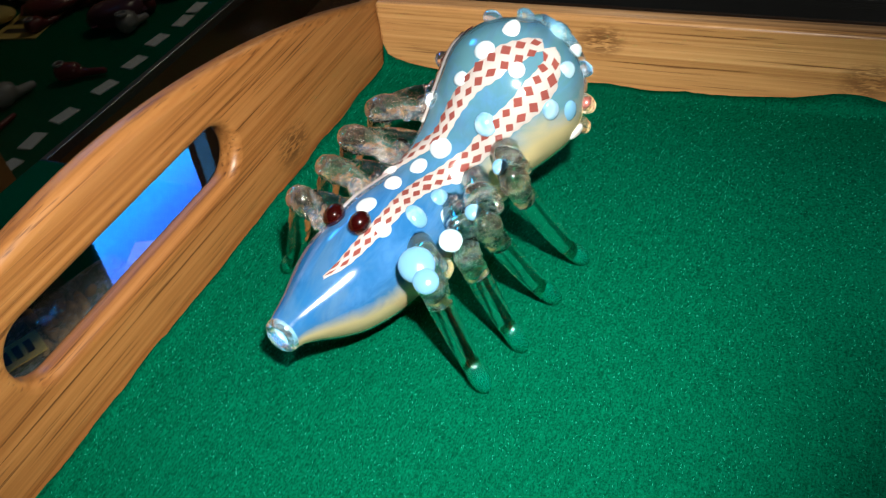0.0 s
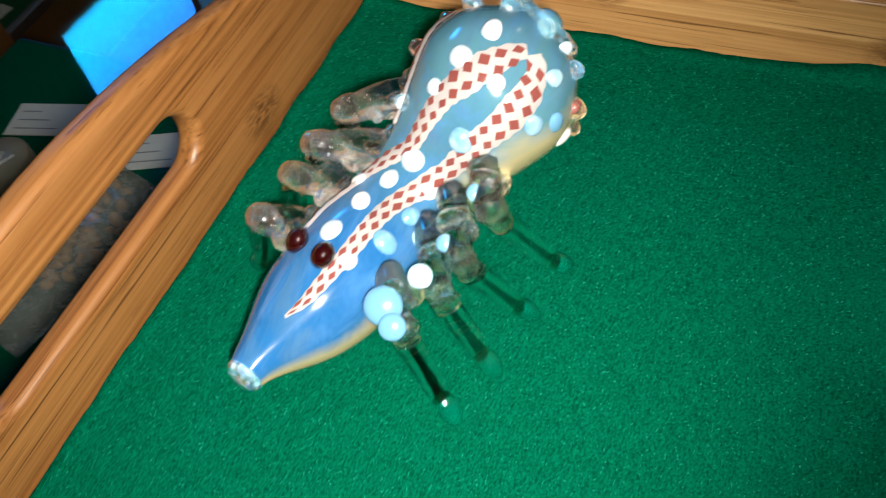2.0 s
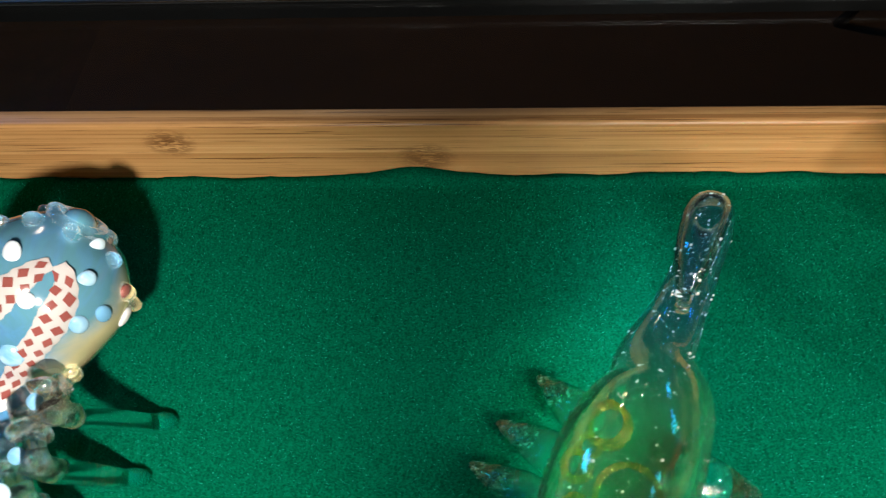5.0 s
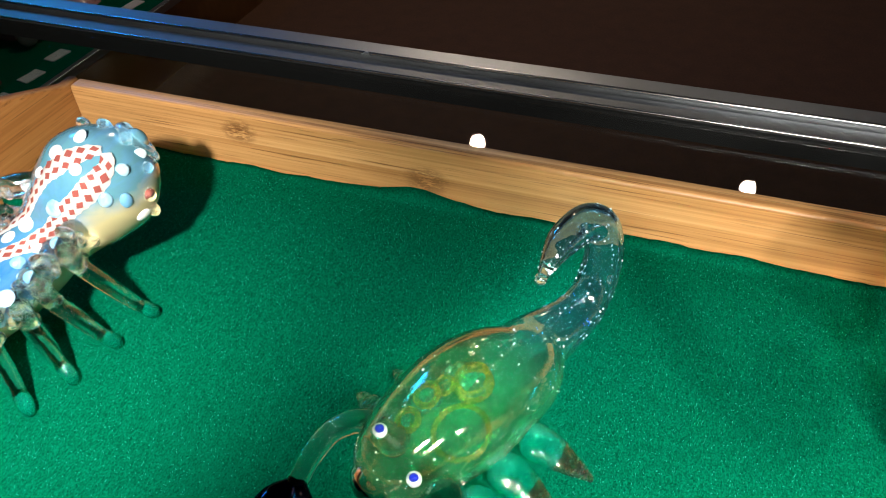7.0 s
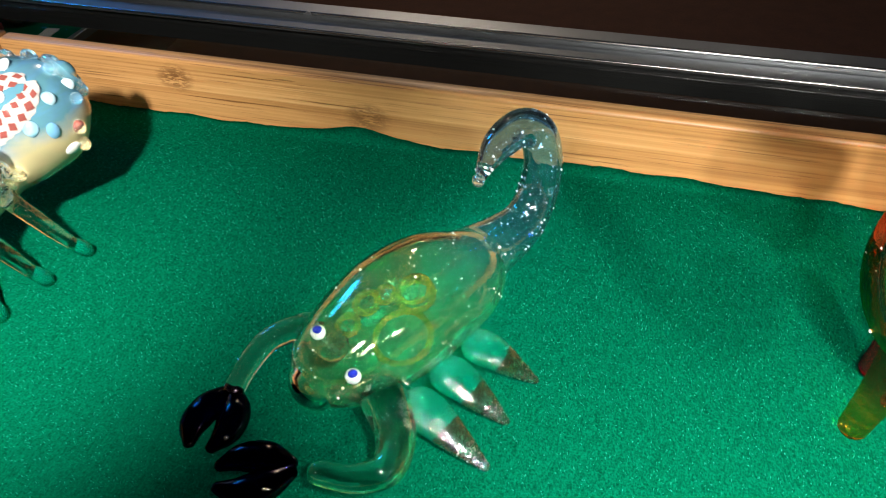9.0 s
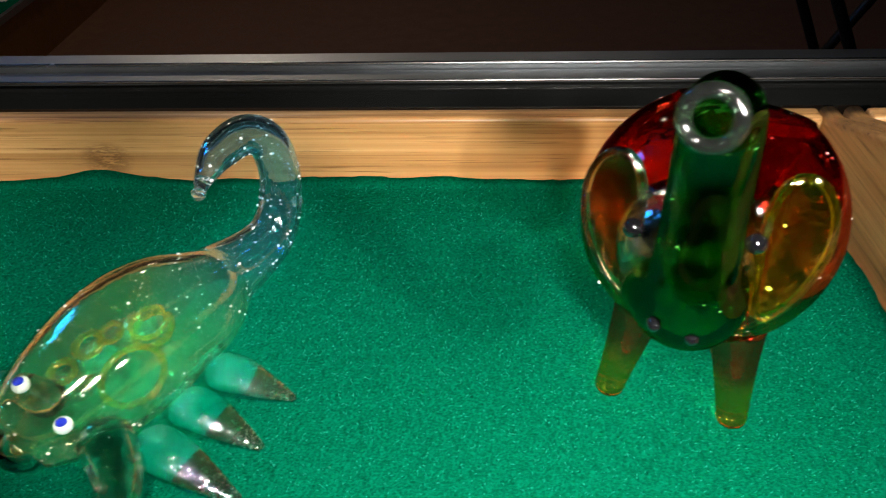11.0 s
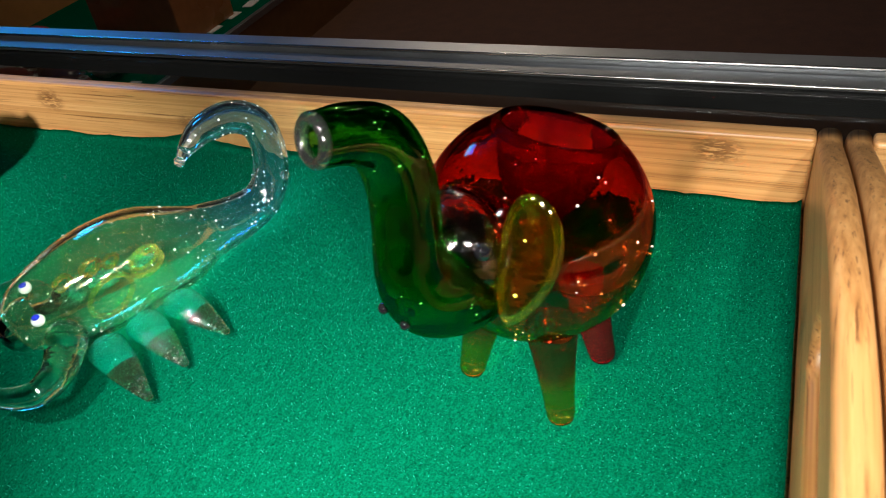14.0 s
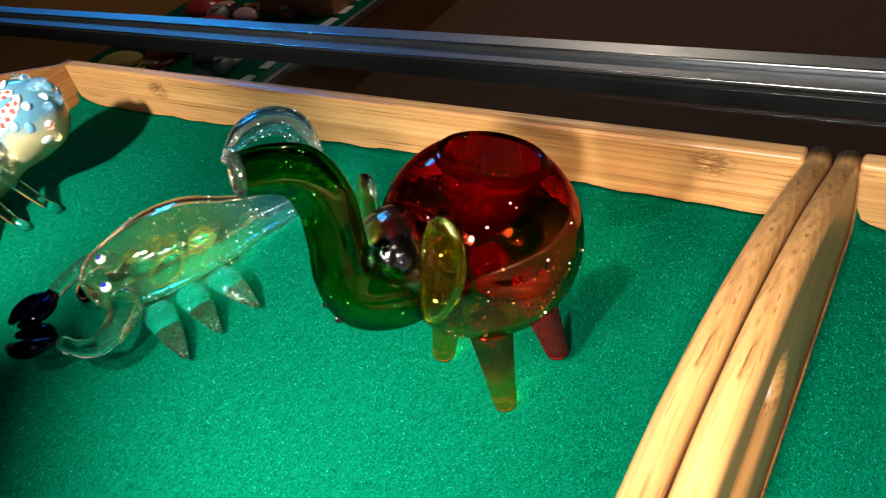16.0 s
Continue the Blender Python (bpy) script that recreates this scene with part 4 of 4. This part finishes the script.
def ribbon(rows, wide, name):
    """A flat red-and-white cane laid over the pipe's skin: a pale strip with rows of red lozenges in it."""
    line = spline([(u, a, w, 0) for (u, a), w in zip(rows, wide)], 12)
    pts = [bug_at(r[0], r[1], 0.0002) for r in line]
    place = np.array([p for p, _ in pts])
    norm = np.array([d for _, d in pts])
    tang = np.gradient(place, axis=0)
    tang /= np.linalg.norm(tang, axis=1)[:, None]
    side = np.cross(norm, tang)
    run = np.concatenate([[0], np.cumsum(np.linalg.norm(np.diff(place, axis=0), axis=1))])

    def at(s, w, lift):
        i = min(max(int(np.searchsorted(run, s)) - 1, 0), len(run) - 2)
        t = min(max((s - run[i]) / max(run[i + 1] - run[i], 1e-9), 0), 1)
        half = (line[i][2] * (1 - t) + line[i + 1][2] * t) / 2
        p = place[i] * (1 - t) + place[i + 1] * t
        q = side[i] * (1 - t) + side[i + 1] * t
        n = norm[i] * (1 - t) + norm[i + 1] * t
        return p + q * (w * half) + n * (lift - (w * half) ** 2 / 0.036)

    verts, faces = [], []
    steps = max(8, int(run[-1] / 0.0009))
    for i in range(steps + 1):
        s = run[-1] * i / steps
        edge = 1 + 0.06 * math.sin(i * 1.7)
        for w in (-1 * edge, -0.6, 0, 0.6, edge):
            verts.append(at(s, w, 0.00035 if abs(w) < 0.9 else -0.0002))
    for i in range(steps):
        for k in range(4):
            a = i * 5 + k
            faces.append((a, a + 1, a + 6, a + 5))
    strip = part(name, mesh_of(name, verts, faces), M_WHITE, bug, "white and red lattice cane melted into the glass")
    r = random.Random(len(rows))
    step = 0.0040
    for i in range(int(run[-1] / step)):
        for row in (0, 1):
            s = (i + 0.5 + 0.5 * row) * step
            if s + 0.0019 > run[-1] or s < 0.0019:
                continue
            w0 = (-0.46, 0.46)[row]
            ls, lw = 0.0017 * r.uniform(0.80, 1.12), 0.40 * r.uniform(0.75, 1.10)
            verts = [at(s + ds * ls, w0 + dw * lw, 0.00052) for ds, dw in ((-1, -0.2), (-0.15, 1), (1, 0.2), (0.15, -1))]
            verts.append(at(s, w0, 0.00060))
            part("red_lozenge", mesh_of("red_lozenge", verts, [(0, 1, 4), (1, 2, 4), (2, 3, 4), (3, 0, 4)]), M_ROSE, strip)


ribbon([(0.135, 18), (0.17, 24), (0.245, 22), (0.32, 20), (0.40, 33), (0.473, 44), (0.55, 45.5), (0.636, 49), (0.70, 49), (0.765, 45), (0.805, 36)],
       [0.0008, 0.0030, 0.0042, 0.0048, 0.0055, 0.0062, 0.0075, 0.0085, 0.0085, 0.0070, 0.0050], "cane_ribbon")
ribbon([(0.80, 33), (0.764, 26), (0.709, 20), (0.636, 12), (0.58, 6), (0.518, 3), (0.46, 0), (0.418, -19), (0.36, -34), (0.30, -40), (0.25, -36)],
       [0.0045, 0.0065, 0.0080, 0.0080, 0.0070, 0.0058, 0.0050, 0.0048, 0.0048, 0.0042, 0.0020], "cane_ribbon")
ribbon([(0.76, -70), (0.69, -58), (0.60, -48), (0.53, -44), (0.47, -42)], [0.0030, 0.0055, 0.0060, 0.0050, 0.0030], "cane_ribbon")

for u, ang, r, kind in ((0.775, 1, 2.9, 0), (0.668, 0, 2.9, 0), (0.577, -4, 2.3, 0), (0.447, 11, 3.2, 0), (0.377, 0, 2.6, 0), (0.314, -5, 2.7, 0), (0.260, -5, 2.9, 0),
                        (0.675, 29, 2.2, 0), (0.790, 62, 2.5, 1), (0.650, 66, 2.6, 1), (0.690, 82, 2.6, 1), (0.535, 35, 3.2, 1), (0.241, 26, 2.5, 0), (0.290, 39, 3.0, 1),
                        (0.340, 42, 2.5, 1), (0.264, 67, 4.4, 0), (0.262, 88, 3.0, 1), (0.327, 66, 3.0, 1), (0.338, 88, 2.6, 1), (0.413, 43, 2.5, 0), (0.664, 111, 2.7, 0),
                        (0.915, 77, 2.3, 0), (0.345, -39, 2.8, 0)):
    bug_dot(u, ang, r / 1000, (M_DOT, M_DOTBLUE)[kind])
for u, ang, r, red in ((0.51, -30, 2.2, 0), (0.60, -62, 2.6, 1), (0.54, -72, 2.4, 0), (0.71, -75, 2.4, 0), (0.80, -50, 2.3, 0), (0.90, -25, 2.4, 0), (0.94, 35, 2.6, 0), (0.86, 92, 2.2, 0),
                       (0.76, 104, 2.6, 1), (0.70, 122, 2.4, 0), (0.525, 84, 2.2, 0), (0.97, -80, 2.6, 0), (0.88, -100, 2.3, 0), (0.95, 130, 2.4, 0)):
    bug_dot(u, ang, r / 1000, M_CLEAR, "clear_nub", 1.35)
    if red:
        bug_dot(u, ang, r * 0.6 / 1000, M_ROSE, "red_core", 0.8)
for x, y, z in ((0.0492, -0.1252, 0.0335), (0.0582, -0.1280, 0.0352)):
    turn = Euler((0.5, 0.1, -0.3)).to_matrix()
    part("eye", mesh_of("eye", *ball((x, y, z), 0.0027, 0.0034, 0.0027, turn, 18, 12)), M_EYE, bug, "dark red glass bead eye")
# frit lumps where the legs join
for sign in (1, -1):
    for i in range(9):
        u = 0.245 + 0.034 * i
        ang = (78 + bug_rnd.uniform(-14, 22)) * sign
        p, d = bug_at(u, ang, 0.0016)
        q = bug_rnd.uniform(0.0020, 0.0034)
        v, f = ball(p, q, q * 1.15, q * 0.9, None, 16, 10, 0.14, bug_rnd)
        part("clear_lump", mesh_of("clear_lump", v, f), M_CLEAR, bug)
# bowl opening at the back of the round end
c, t = BUG_ROWS[-1][:3], BUG_T[-1]
part("bowl_rim", mesh_of("bowl_rim", *ring_torus(tuple(c - t * 0.0006), tuple(t), 0.0062, 0.0022, 28, 12)), M_CLEAR, bug, "thick clear rim of the bowl")
# shallow black cap: the opening's inner shade put into its colour
part("bowl_hole_shade", mesh_of("bowl_hole_shade", *lathe([(0.0046, 0.0006), (0.0030, 0.0012), (0.0003, 0.0014)], tuple(c), tuple(t), 20)), M_BLACK, bug, "black cap for the shade in the bowl opening")

# ---------------------------------------------------------------- the scorpion
def scorpion():
    g = thing("glass_scorpion", "clear fumed glass scorpion with dark blue claws, on green felt", "figurine")
    ax = Vector((0.47, 0.88, 0)).normalized()
    side = Vector((ax.y, -ax.x, 0))
    e = Vector((0.2205, -0.1345, 0))
    hull = [(-0.0102, 0.0198, 0.0030), (-0.0086, 0.0202, 0.0082), (-0.002, 0.0216, 0.0130), (0.009, 0.0226, 0.0163), (0.021, 0.0235, 0.0180), (0.033, 0.0236, 0.0174),
            (0.045, 0.0212, 0.0148)]
    pts = [(*(e + ax * s - side * 0.0008)[:2], z, r) for s, z, r in hull]
    pts += [(0.2432, -0.0812, 0.0180, 0.0108), (0.2494, -0.0695, 0.0172, 0.0086), (0.2545, -0.0600, 0.0190, 0.0073), (0.2572, -0.0540, 0.0265, 0.0066), (0.2580, -0.0515, 0.0370, 0.0062),
            (0.2560, -0.0520, 0.0470, 0.0060), (0.2520, -0.0590, 0.0530, 0.0057), (0.2478, -0.0695, 0.0535, 0.0049), (0.2455, -0.0770, 0.0505, 0.0028), (0.2446, -0.0803, 0.0480, 0.0015)]
    part("body", mesh_of("body", *tube(pts, 7, 40)), M_SHELL, g, "hollow pale yellow body and curled blue-tinged tail")
    inner = [(x, y, z, r * (0.90 if i < 4 else max(0.66, 0.90 - 0.024 * (i - 3)))) for i, (x, y, z, r) in enumerate(pts[1:16])]
    part("inner_wall", mesh_of("inner_wall", *tube(inner, 8, 36), inward=True), M_SHELLIN, g)
    r = random.Random(17)
    line = spline(pts, 7)
    tang, across, lift = frames(line[:, :3])
    # trapped bubbles, more and larger so that they also serve as glints
    specks = []
    for _ in range(260):
        i = r.randrange(8, len(line) - 4)
        a = r.uniform(0, 2 * math.pi)
        p = line[i][:3] + (across[i] * math.cos(a) + lift[i] * math.sin(a)) * line[i][3] * r.uniform(0.93, 1.0)
        specks.append(ball(tuple(p), *(0.00014 + 0.00034 * r.random() ** 2,) * 3, None, 8, 6))
    part("bubbles_and_glints", mesh_of("bubbles_and_glints", *joined(*specks), mend=False), M_SPECK, g, "tiny bright specks in the glass wall, for bubbles and glints")
    tipb = ball((0.2443, -0.0808, 0.0475), 0.0019, 0.0019, 0.0019, None, 14, 10)
    part("stinger_bead", mesh_of("stinger_bead", *tipb), M_CLEAR, g, "small clear bead at the tail tip")
    # eyes, rings on the back, nubs
    for x, y, z in ((0.2270, -0.1405, 0.0262), (0.2142, -0.1315, 0.0292)):
        part("eye", mesh_of("eye", *ball((x, y, z), 0.0021, 0.0021, 0.0019, None, 16, 10)), M_DOT, g, "white glass eye with a blue bead")
        part("pupil", mesh_of("pupil", *ball((x + 0.0002, y - 0.0004, z + 0.0014), 0.0013, 0.0013, 0.0009, None, 14, 8)), M_BLUEBEAD, g, "cobalt blue bead")
    for x, y, z, r, q in ((0.2322, -0.1180, 0.0180, 0.0080, 0.0009), (0.2296, -0.0980, 0.0150, 0.0055, 0.0010), (0.2288, -0.0975, 0.0172, 0.0050, 0.0007),
                          (0.2194, -0.1115, 0.0225, 0.0034, 0.0010), (0.2182, -0.1225, 0.0240, 0.0030, 0.0009), (0.2230, -0.1060, 0.0215, 0.0028, 0.0008)):
        c = Vector((x, y, 0))
        part("back_ring", mesh_of("back_ring", *ring_torus((c.x, c.y, z), (-0.1, -0.35, 1), r, q)), M_YELLOWRING, g, "honey yellow ring of glass")
    nub = ball((0.2620, -0.0520, 0.0260), 0.0018, 0.0018, 0.0018, None, 12, 8)
    part("tail_nub", mesh_of("tail_nub", *nub), M_CLEAR, g)
    # side fins
    for i, (tip, sgn) in enumerate((((0.2690, -0.1120, 0.0040), 1), ((0.2640, -0.1280, 0.0040), 1), ((0.2622, -0.1435, 0.0045), 1),
                                    ((0.2130, -0.0795, 0.0045), -1), ((0.2010, -0.0935, 0.0045), -1), ((0.1935, -0.1055, 0.0045), -1))):
        s = (0.034, 0.022, 0.009)[i % 3]
        root = e + ax * s + side * (0.011 * sgn)
        tx, ty, tz = tip
        pts = [(root.x, root.y, 0.0125, 0.0066), (root.x * 0.6 + tx * 0.4, root.y * 0.6 + ty * 0.4, 0.0110, 0.0062), (root.x * 0.28 + tx * 0.72, root.y * 0.28 + ty * 0.72, 0.0075, 0.0040), (tx, ty, tz, 0.0014)]
        line = spline(pts, 8)
        fin = part("fin", mesh_of("fin", *tube([tuple(q) for q in line[12 if sgn > 0 else 16:]], 1, 20, 0.55)), M_FIN, g, "clear pointed glass fin with a frothy tip")
        part("fin_root", mesh_of("fin_root", *tube([(x, y, z, q * 0.97) for x, y, z, q in line[5:15 if sgn > 0 else 19]], 1, 20, 0.56)), M_TEAL, fin, "bright teal root of the fin")
        froth = random.Random(90 + i)
        specks = []
        for _ in range(34):
            q = line[froth.randrange(12, len(line) - 1)]
            a, k = froth.uniform(0, 2 * math.pi), froth.uniform(0.3, 0.9)
            dx = Vector((ty - root.y, root.x - tx, 0)).normalized() * (math.cos(a) * q[3] * k)
            specks.append(ball((q[0] + dx.x, q[1] + dx.y, q[2] + math.sin(a) * q[3] * 0.5 * k), *(froth.uniform(0.00015, 0.00040),) * 3, None, 8, 6))
        part("froth", mesh_of("froth", *joined(*specks), mend=False), M_SPECK, fin, "tiny bright bubbles in the fin")
    # arms and claws
    arms = (([(0.2170, -0.1290, 0.0215, 0.0046), (0.2070, -0.1265, 0.0235, 0.0037), (0.1992, -0.1315, 0.0225, 0.0034), (0.1962, -0.1400, 0.0205, 0.0031), (0.1957, -0.1480, 0.0190, 0.0029)], (0.1957, -0.1560, 0.0190), -89),
            ([(0.2345, -0.1400, 0.0200, 0.0064), (0.2410, -0.1500, 0.0192, 0.0052), (0.2420, -0.1595, 0.0188, 0.0042), (0.2350, -0.1640, 0.0188, 0.0034), (0.2265, -0.1645, 0.0188, 0.0030)], (0.2130, -0.1682, 0.0190), 203))
    for pts, c, a in arms:
        part("arm", mesh_of("arm", *tube(pts, 7, 16)), M_LIMB, g, "clear curved glass arm")
        d = Vector((math.cos(radians(a)), math.sin(radians(a)), 0))
        n = Vector((-d.y, d.x, 0))
        for w in (-1, 1):
            o = Vector(c)
            q = [(*(o - d * 0.0075 + n * w * 0.0010), 0.0022), (*(o - d * 0.002 + n * w * 0.0038), 0.0040), (*(o + d * 0.004 + n * w * 0.0046), 0.0036), (*(o + d * 0.0092 + n * w * 0.0030), 0.0016)]
            part("claw", mesh_of("claw", *tube(q, 6, 16, 0.8)), M_COBALT, g, "dark cobalt blue claw")
    return g


scorpion()

# ---------------------------------------------------------------- the elephant
def elephant():
    g = thing("glass_elephant", "green, yellow and ruby glass elephant pipe with a raised trunk", "figurine")
    c = Vector((0.3722, -0.0975, 0.0525))
    r = 0.0298
    axis = Vector((0.21, 0.27, 1)).normalized()
    rim = 32
    prof = [(r * math.sin(radians(a)), r * math.cos(radians(a))) for a in [179.5] + list(range(175, rim, -5)) + [rim]]
    rr, hh = prof[-1]
    lip = [(rr - 0.0006, hh + 0.0009), (rr - 0.0017, hh + 0.0010), (rr - 0.0024, hh + 0.0002)]
    part("body", mesh_of("body", *lathe(prof + lip, c, axis, 56)), M_RED, g, "round amber and ruby glass body")
    q = r - 0.0020
    hollow = lathe([(q * math.sin(radians(a)), q * math.cos(radians(a))) for a in [179.5] + list(range(175, rim + 2, -5)) + [rim + 2]], c, axis, 48)
    part("inner_wall", mesh_of("inner_wall", *hollow, inward=True), M_REDIN, g)
    bowl = [(rr - 0.0024, hh + 0.0001), (rr * 0.86, hh - 0.0055), (rr * 0.72, hh - 0.0135), (rr * 0.46, hh - 0.0205), (0.0030, hh - 0.0245), (0.0010, hh - 0.0265)]
    rows = spline([(a, b, 0, 0) for a, b in bowl], 5)
    part("bowl", mesh_of("bowl", *lathe([(q[0], q[1]) for q in rows], c, axis, 48)), M_BOWL, g, "deep ruby red bowl sunk into the top")
    trunk = [(0.3506, -0.1504, 0.1057, 0.0051), (0.3541, -0.1438, 0.1036, 0.0058), (0.3565, -0.1378, 0.0985, 0.0068), (0.3576, -0.1354, 0.0890, 0.0072), (0.3576, -0.1362, 0.0780, 0.0074), (0.3576, -0.1375, 0.0680, 0.0082),
             (0.3588, -0.1345, 0.0600, 0.0106), (0.3602, -0.1265, 0.0548, 0.0124), (0.3612, -0.1185, 0.0526, 0.0128), (0.3620, -0.1110, 0.0516, 0.0118), (0.3626, -0.1060, 0.0500, 0.0085)]
    part("trunk_and_head", mesh_of("trunk_and_head", *tube(trunk, 8, 36, cap0=False)), M_GREEN, g, "bottle-green raised glass trunk")
    part("head", mesh_of("head", *ball((0.3615, -0.1194, 0.0600), 0.0148, 0.0140, 0.0146, None, 32, 22)), M_HEAD, g, "clear smoky bubble of a head")
    part("head_inner_wall", mesh_of("head_inner_wall", *ball((0.3615, -0.1194, 0.0600), 0.0132, 0.0124, 0.0130, None, 28, 18), inward=True), M_BUBBLE, g)
    bore = [(x, y, z, q * 0.62) for x, y, z, q in trunk[:-1]]
    part("bore", mesh_of("bore", *tube(bore, 7, 28, cap0=False), inward=True), M_BORE, g)
    t = (Vector(trunk[1][:3]) - Vector(trunk[0][:3])).normalized()
    part("trunk_lip", mesh_of("trunk_lip", *ring_torus(trunk[0][:3], t, 0.0040, 0.0013, 32, 12)), M_LIP, g, "thick clear rolled mouthpiece lip")
    r = random.Random(23)
    line = spline(trunk, 8)
    tang, across, lift = frames(line[:, :3])
    # bright specks for bubbles and for the green glints inside the trunk
    specks = []
    for _ in range(24):
        i = r.randrange(6, len(line) - 4)
        a = r.uniform(0, 2 * math.pi)
        p = line[i][:3] + (across[i] * math.cos(a) + lift[i] * math.sin(a)) * line[i][3] * r.uniform(0.7, 0.95)
        specks.append(ball(tuple(p), *(r.uniform(0.00012, 0.00028),) * 3, None, 8, 6))
    part("bubbles_and_glints", mesh_of("bubbles_and_glints", *joined(*specks), mend=False), M_SPECK, g, "tiny bright specks in the glass wall, for bubbles and glints")
    # white specks in place of the glints that reflections make inside the body
    specks = []
    for _ in range(110):
        d = Vector((r.gauss(0, 1), r.gauss(0, 1), r.gauss(0, 1))).normalized()
        if d.dot(axis) < 0.8:
            specks.append(ball(tuple(c + d * r.uniform(0.0290, 0.0299)), *(0.00014 + 0.00034 * r.random() ** 2,) * 3, None, 8, 6))
    part("bubbles_and_glints", mesh_of("bubbles_and_glints", *joined(*specks), mend=False), M_SPECK, g, "tiny white specks in the body's wall that stand in for glints")
    for x, y, z in ((0.3709, -0.1294, 0.0681), (0.3484, -0.1244, 0.0682)):
        part("eye", mesh_of("eye", *ball((x, y, z), 0.0021, 0.0021, 0.0021, None, 16, 10)), M_BLACK, g, "black bead eye")
    for x, y, z in ((0.3508, -0.1410, 0.0586), (0.3572, -0.1440, 0.0580)):
        part("tusk_nub", mesh_of("tusk_nub", *ball((x, y, z - 0.0005), 0.0014, 0.0018, 0.0014, None, 14, 8)), M_BLACK, g, "small dark glass nub")
    for x, y, z, out, lean in ((0.3789, -0.1268, 0.0640, (-0.12, -0.93, 0.30), 0.16), (0.3470, -0.1150, 0.0630, (-0.45, -0.85, 0.28), -0.25)):
        ny = Vector(out).normalized()
        nz = Vector((0, 0, 1)) + ny.cross(Vector((0, 0, 1))) * -lean
        nz = (nz - ny * nz.dot(ny)).normalized()
        turn = Matrix((ny.cross(nz), ny, nz)).transposed()
        flap = ball((x, y, z), 0.0080, 0.0017, 0.0160, None, 26, 20)
        shaped = []
        for px, py, pz in flap[0]:
            k = (pz - z) / 0.0160
            q = turn @ Vector(((px - x) * (0.80 + 0.24 * k) + 0.0016 * (k * k - 0.4) * (1 if x > 0.36 else -1), py - y, pz - z))
            shaped.append((x + q.x, y + q.y, z + q.z))
        flap = (shaped, flap[1])
        part("ear", mesh_of("ear", *flap), M_EAR if x > 0.36 else M_EARCLEAR, g, "flat yellow glass ear" if x > 0.36 else "flat pale yellow clear ear")
        rimv = []
        for k in range(25):
            a = 2 * math.pi * k / 24
            k = math.cos(a)
            q = turn @ Vector((0.0074 * math.sin(a) * (0.80 + 0.24 * k) + 0.0016 * (k * k - 0.4) * (1 if x > 0.36 else -1), -0.0006, 0.0148 * k))
            rimv.append((x + q.x, y + q.y, z + q.z, 0.0011))
        part("ear_rim", mesh_of("ear_rim", *tube(rimv, 2, 10)), M_EAR if x > 0.36 else M_HEAD, g, "thick rolled ear rim")
    for x, y, tx, ty, mat, text in ((0.3530, -0.1060, 0.3590, -0.1020, M_LEG, "tapered amber glass leg with ruby top"), (0.3822, -0.1165, 0.3795, -0.1120, M_LEG, "tapered amber glass leg with ruby top"),
                                    (0.3880, -0.0915, 0.3830, -0.0920, M_RUBYLEG, "tapered ruby glass leg"), (0.3605, -0.0830, 0.3640, -0.0860, M_RUBYLEG, "tapered ruby glass leg")):
        pts = [(tx, ty, 0.0310, 0.0068), (tx * 0.7 + x * 0.3, ty * 0.7 + y * 0.3, 0.0225, 0.0056), (tx * 0.3 + x * 0.7, ty * 0.3 + y * 0.7, 0.0120, 0.0044), (x, y, 0.0040, 0.0038)]
        part("leg", mesh_of("leg", *tube(pts, 6, 22)), mat, g, text)
    return g


elephant()
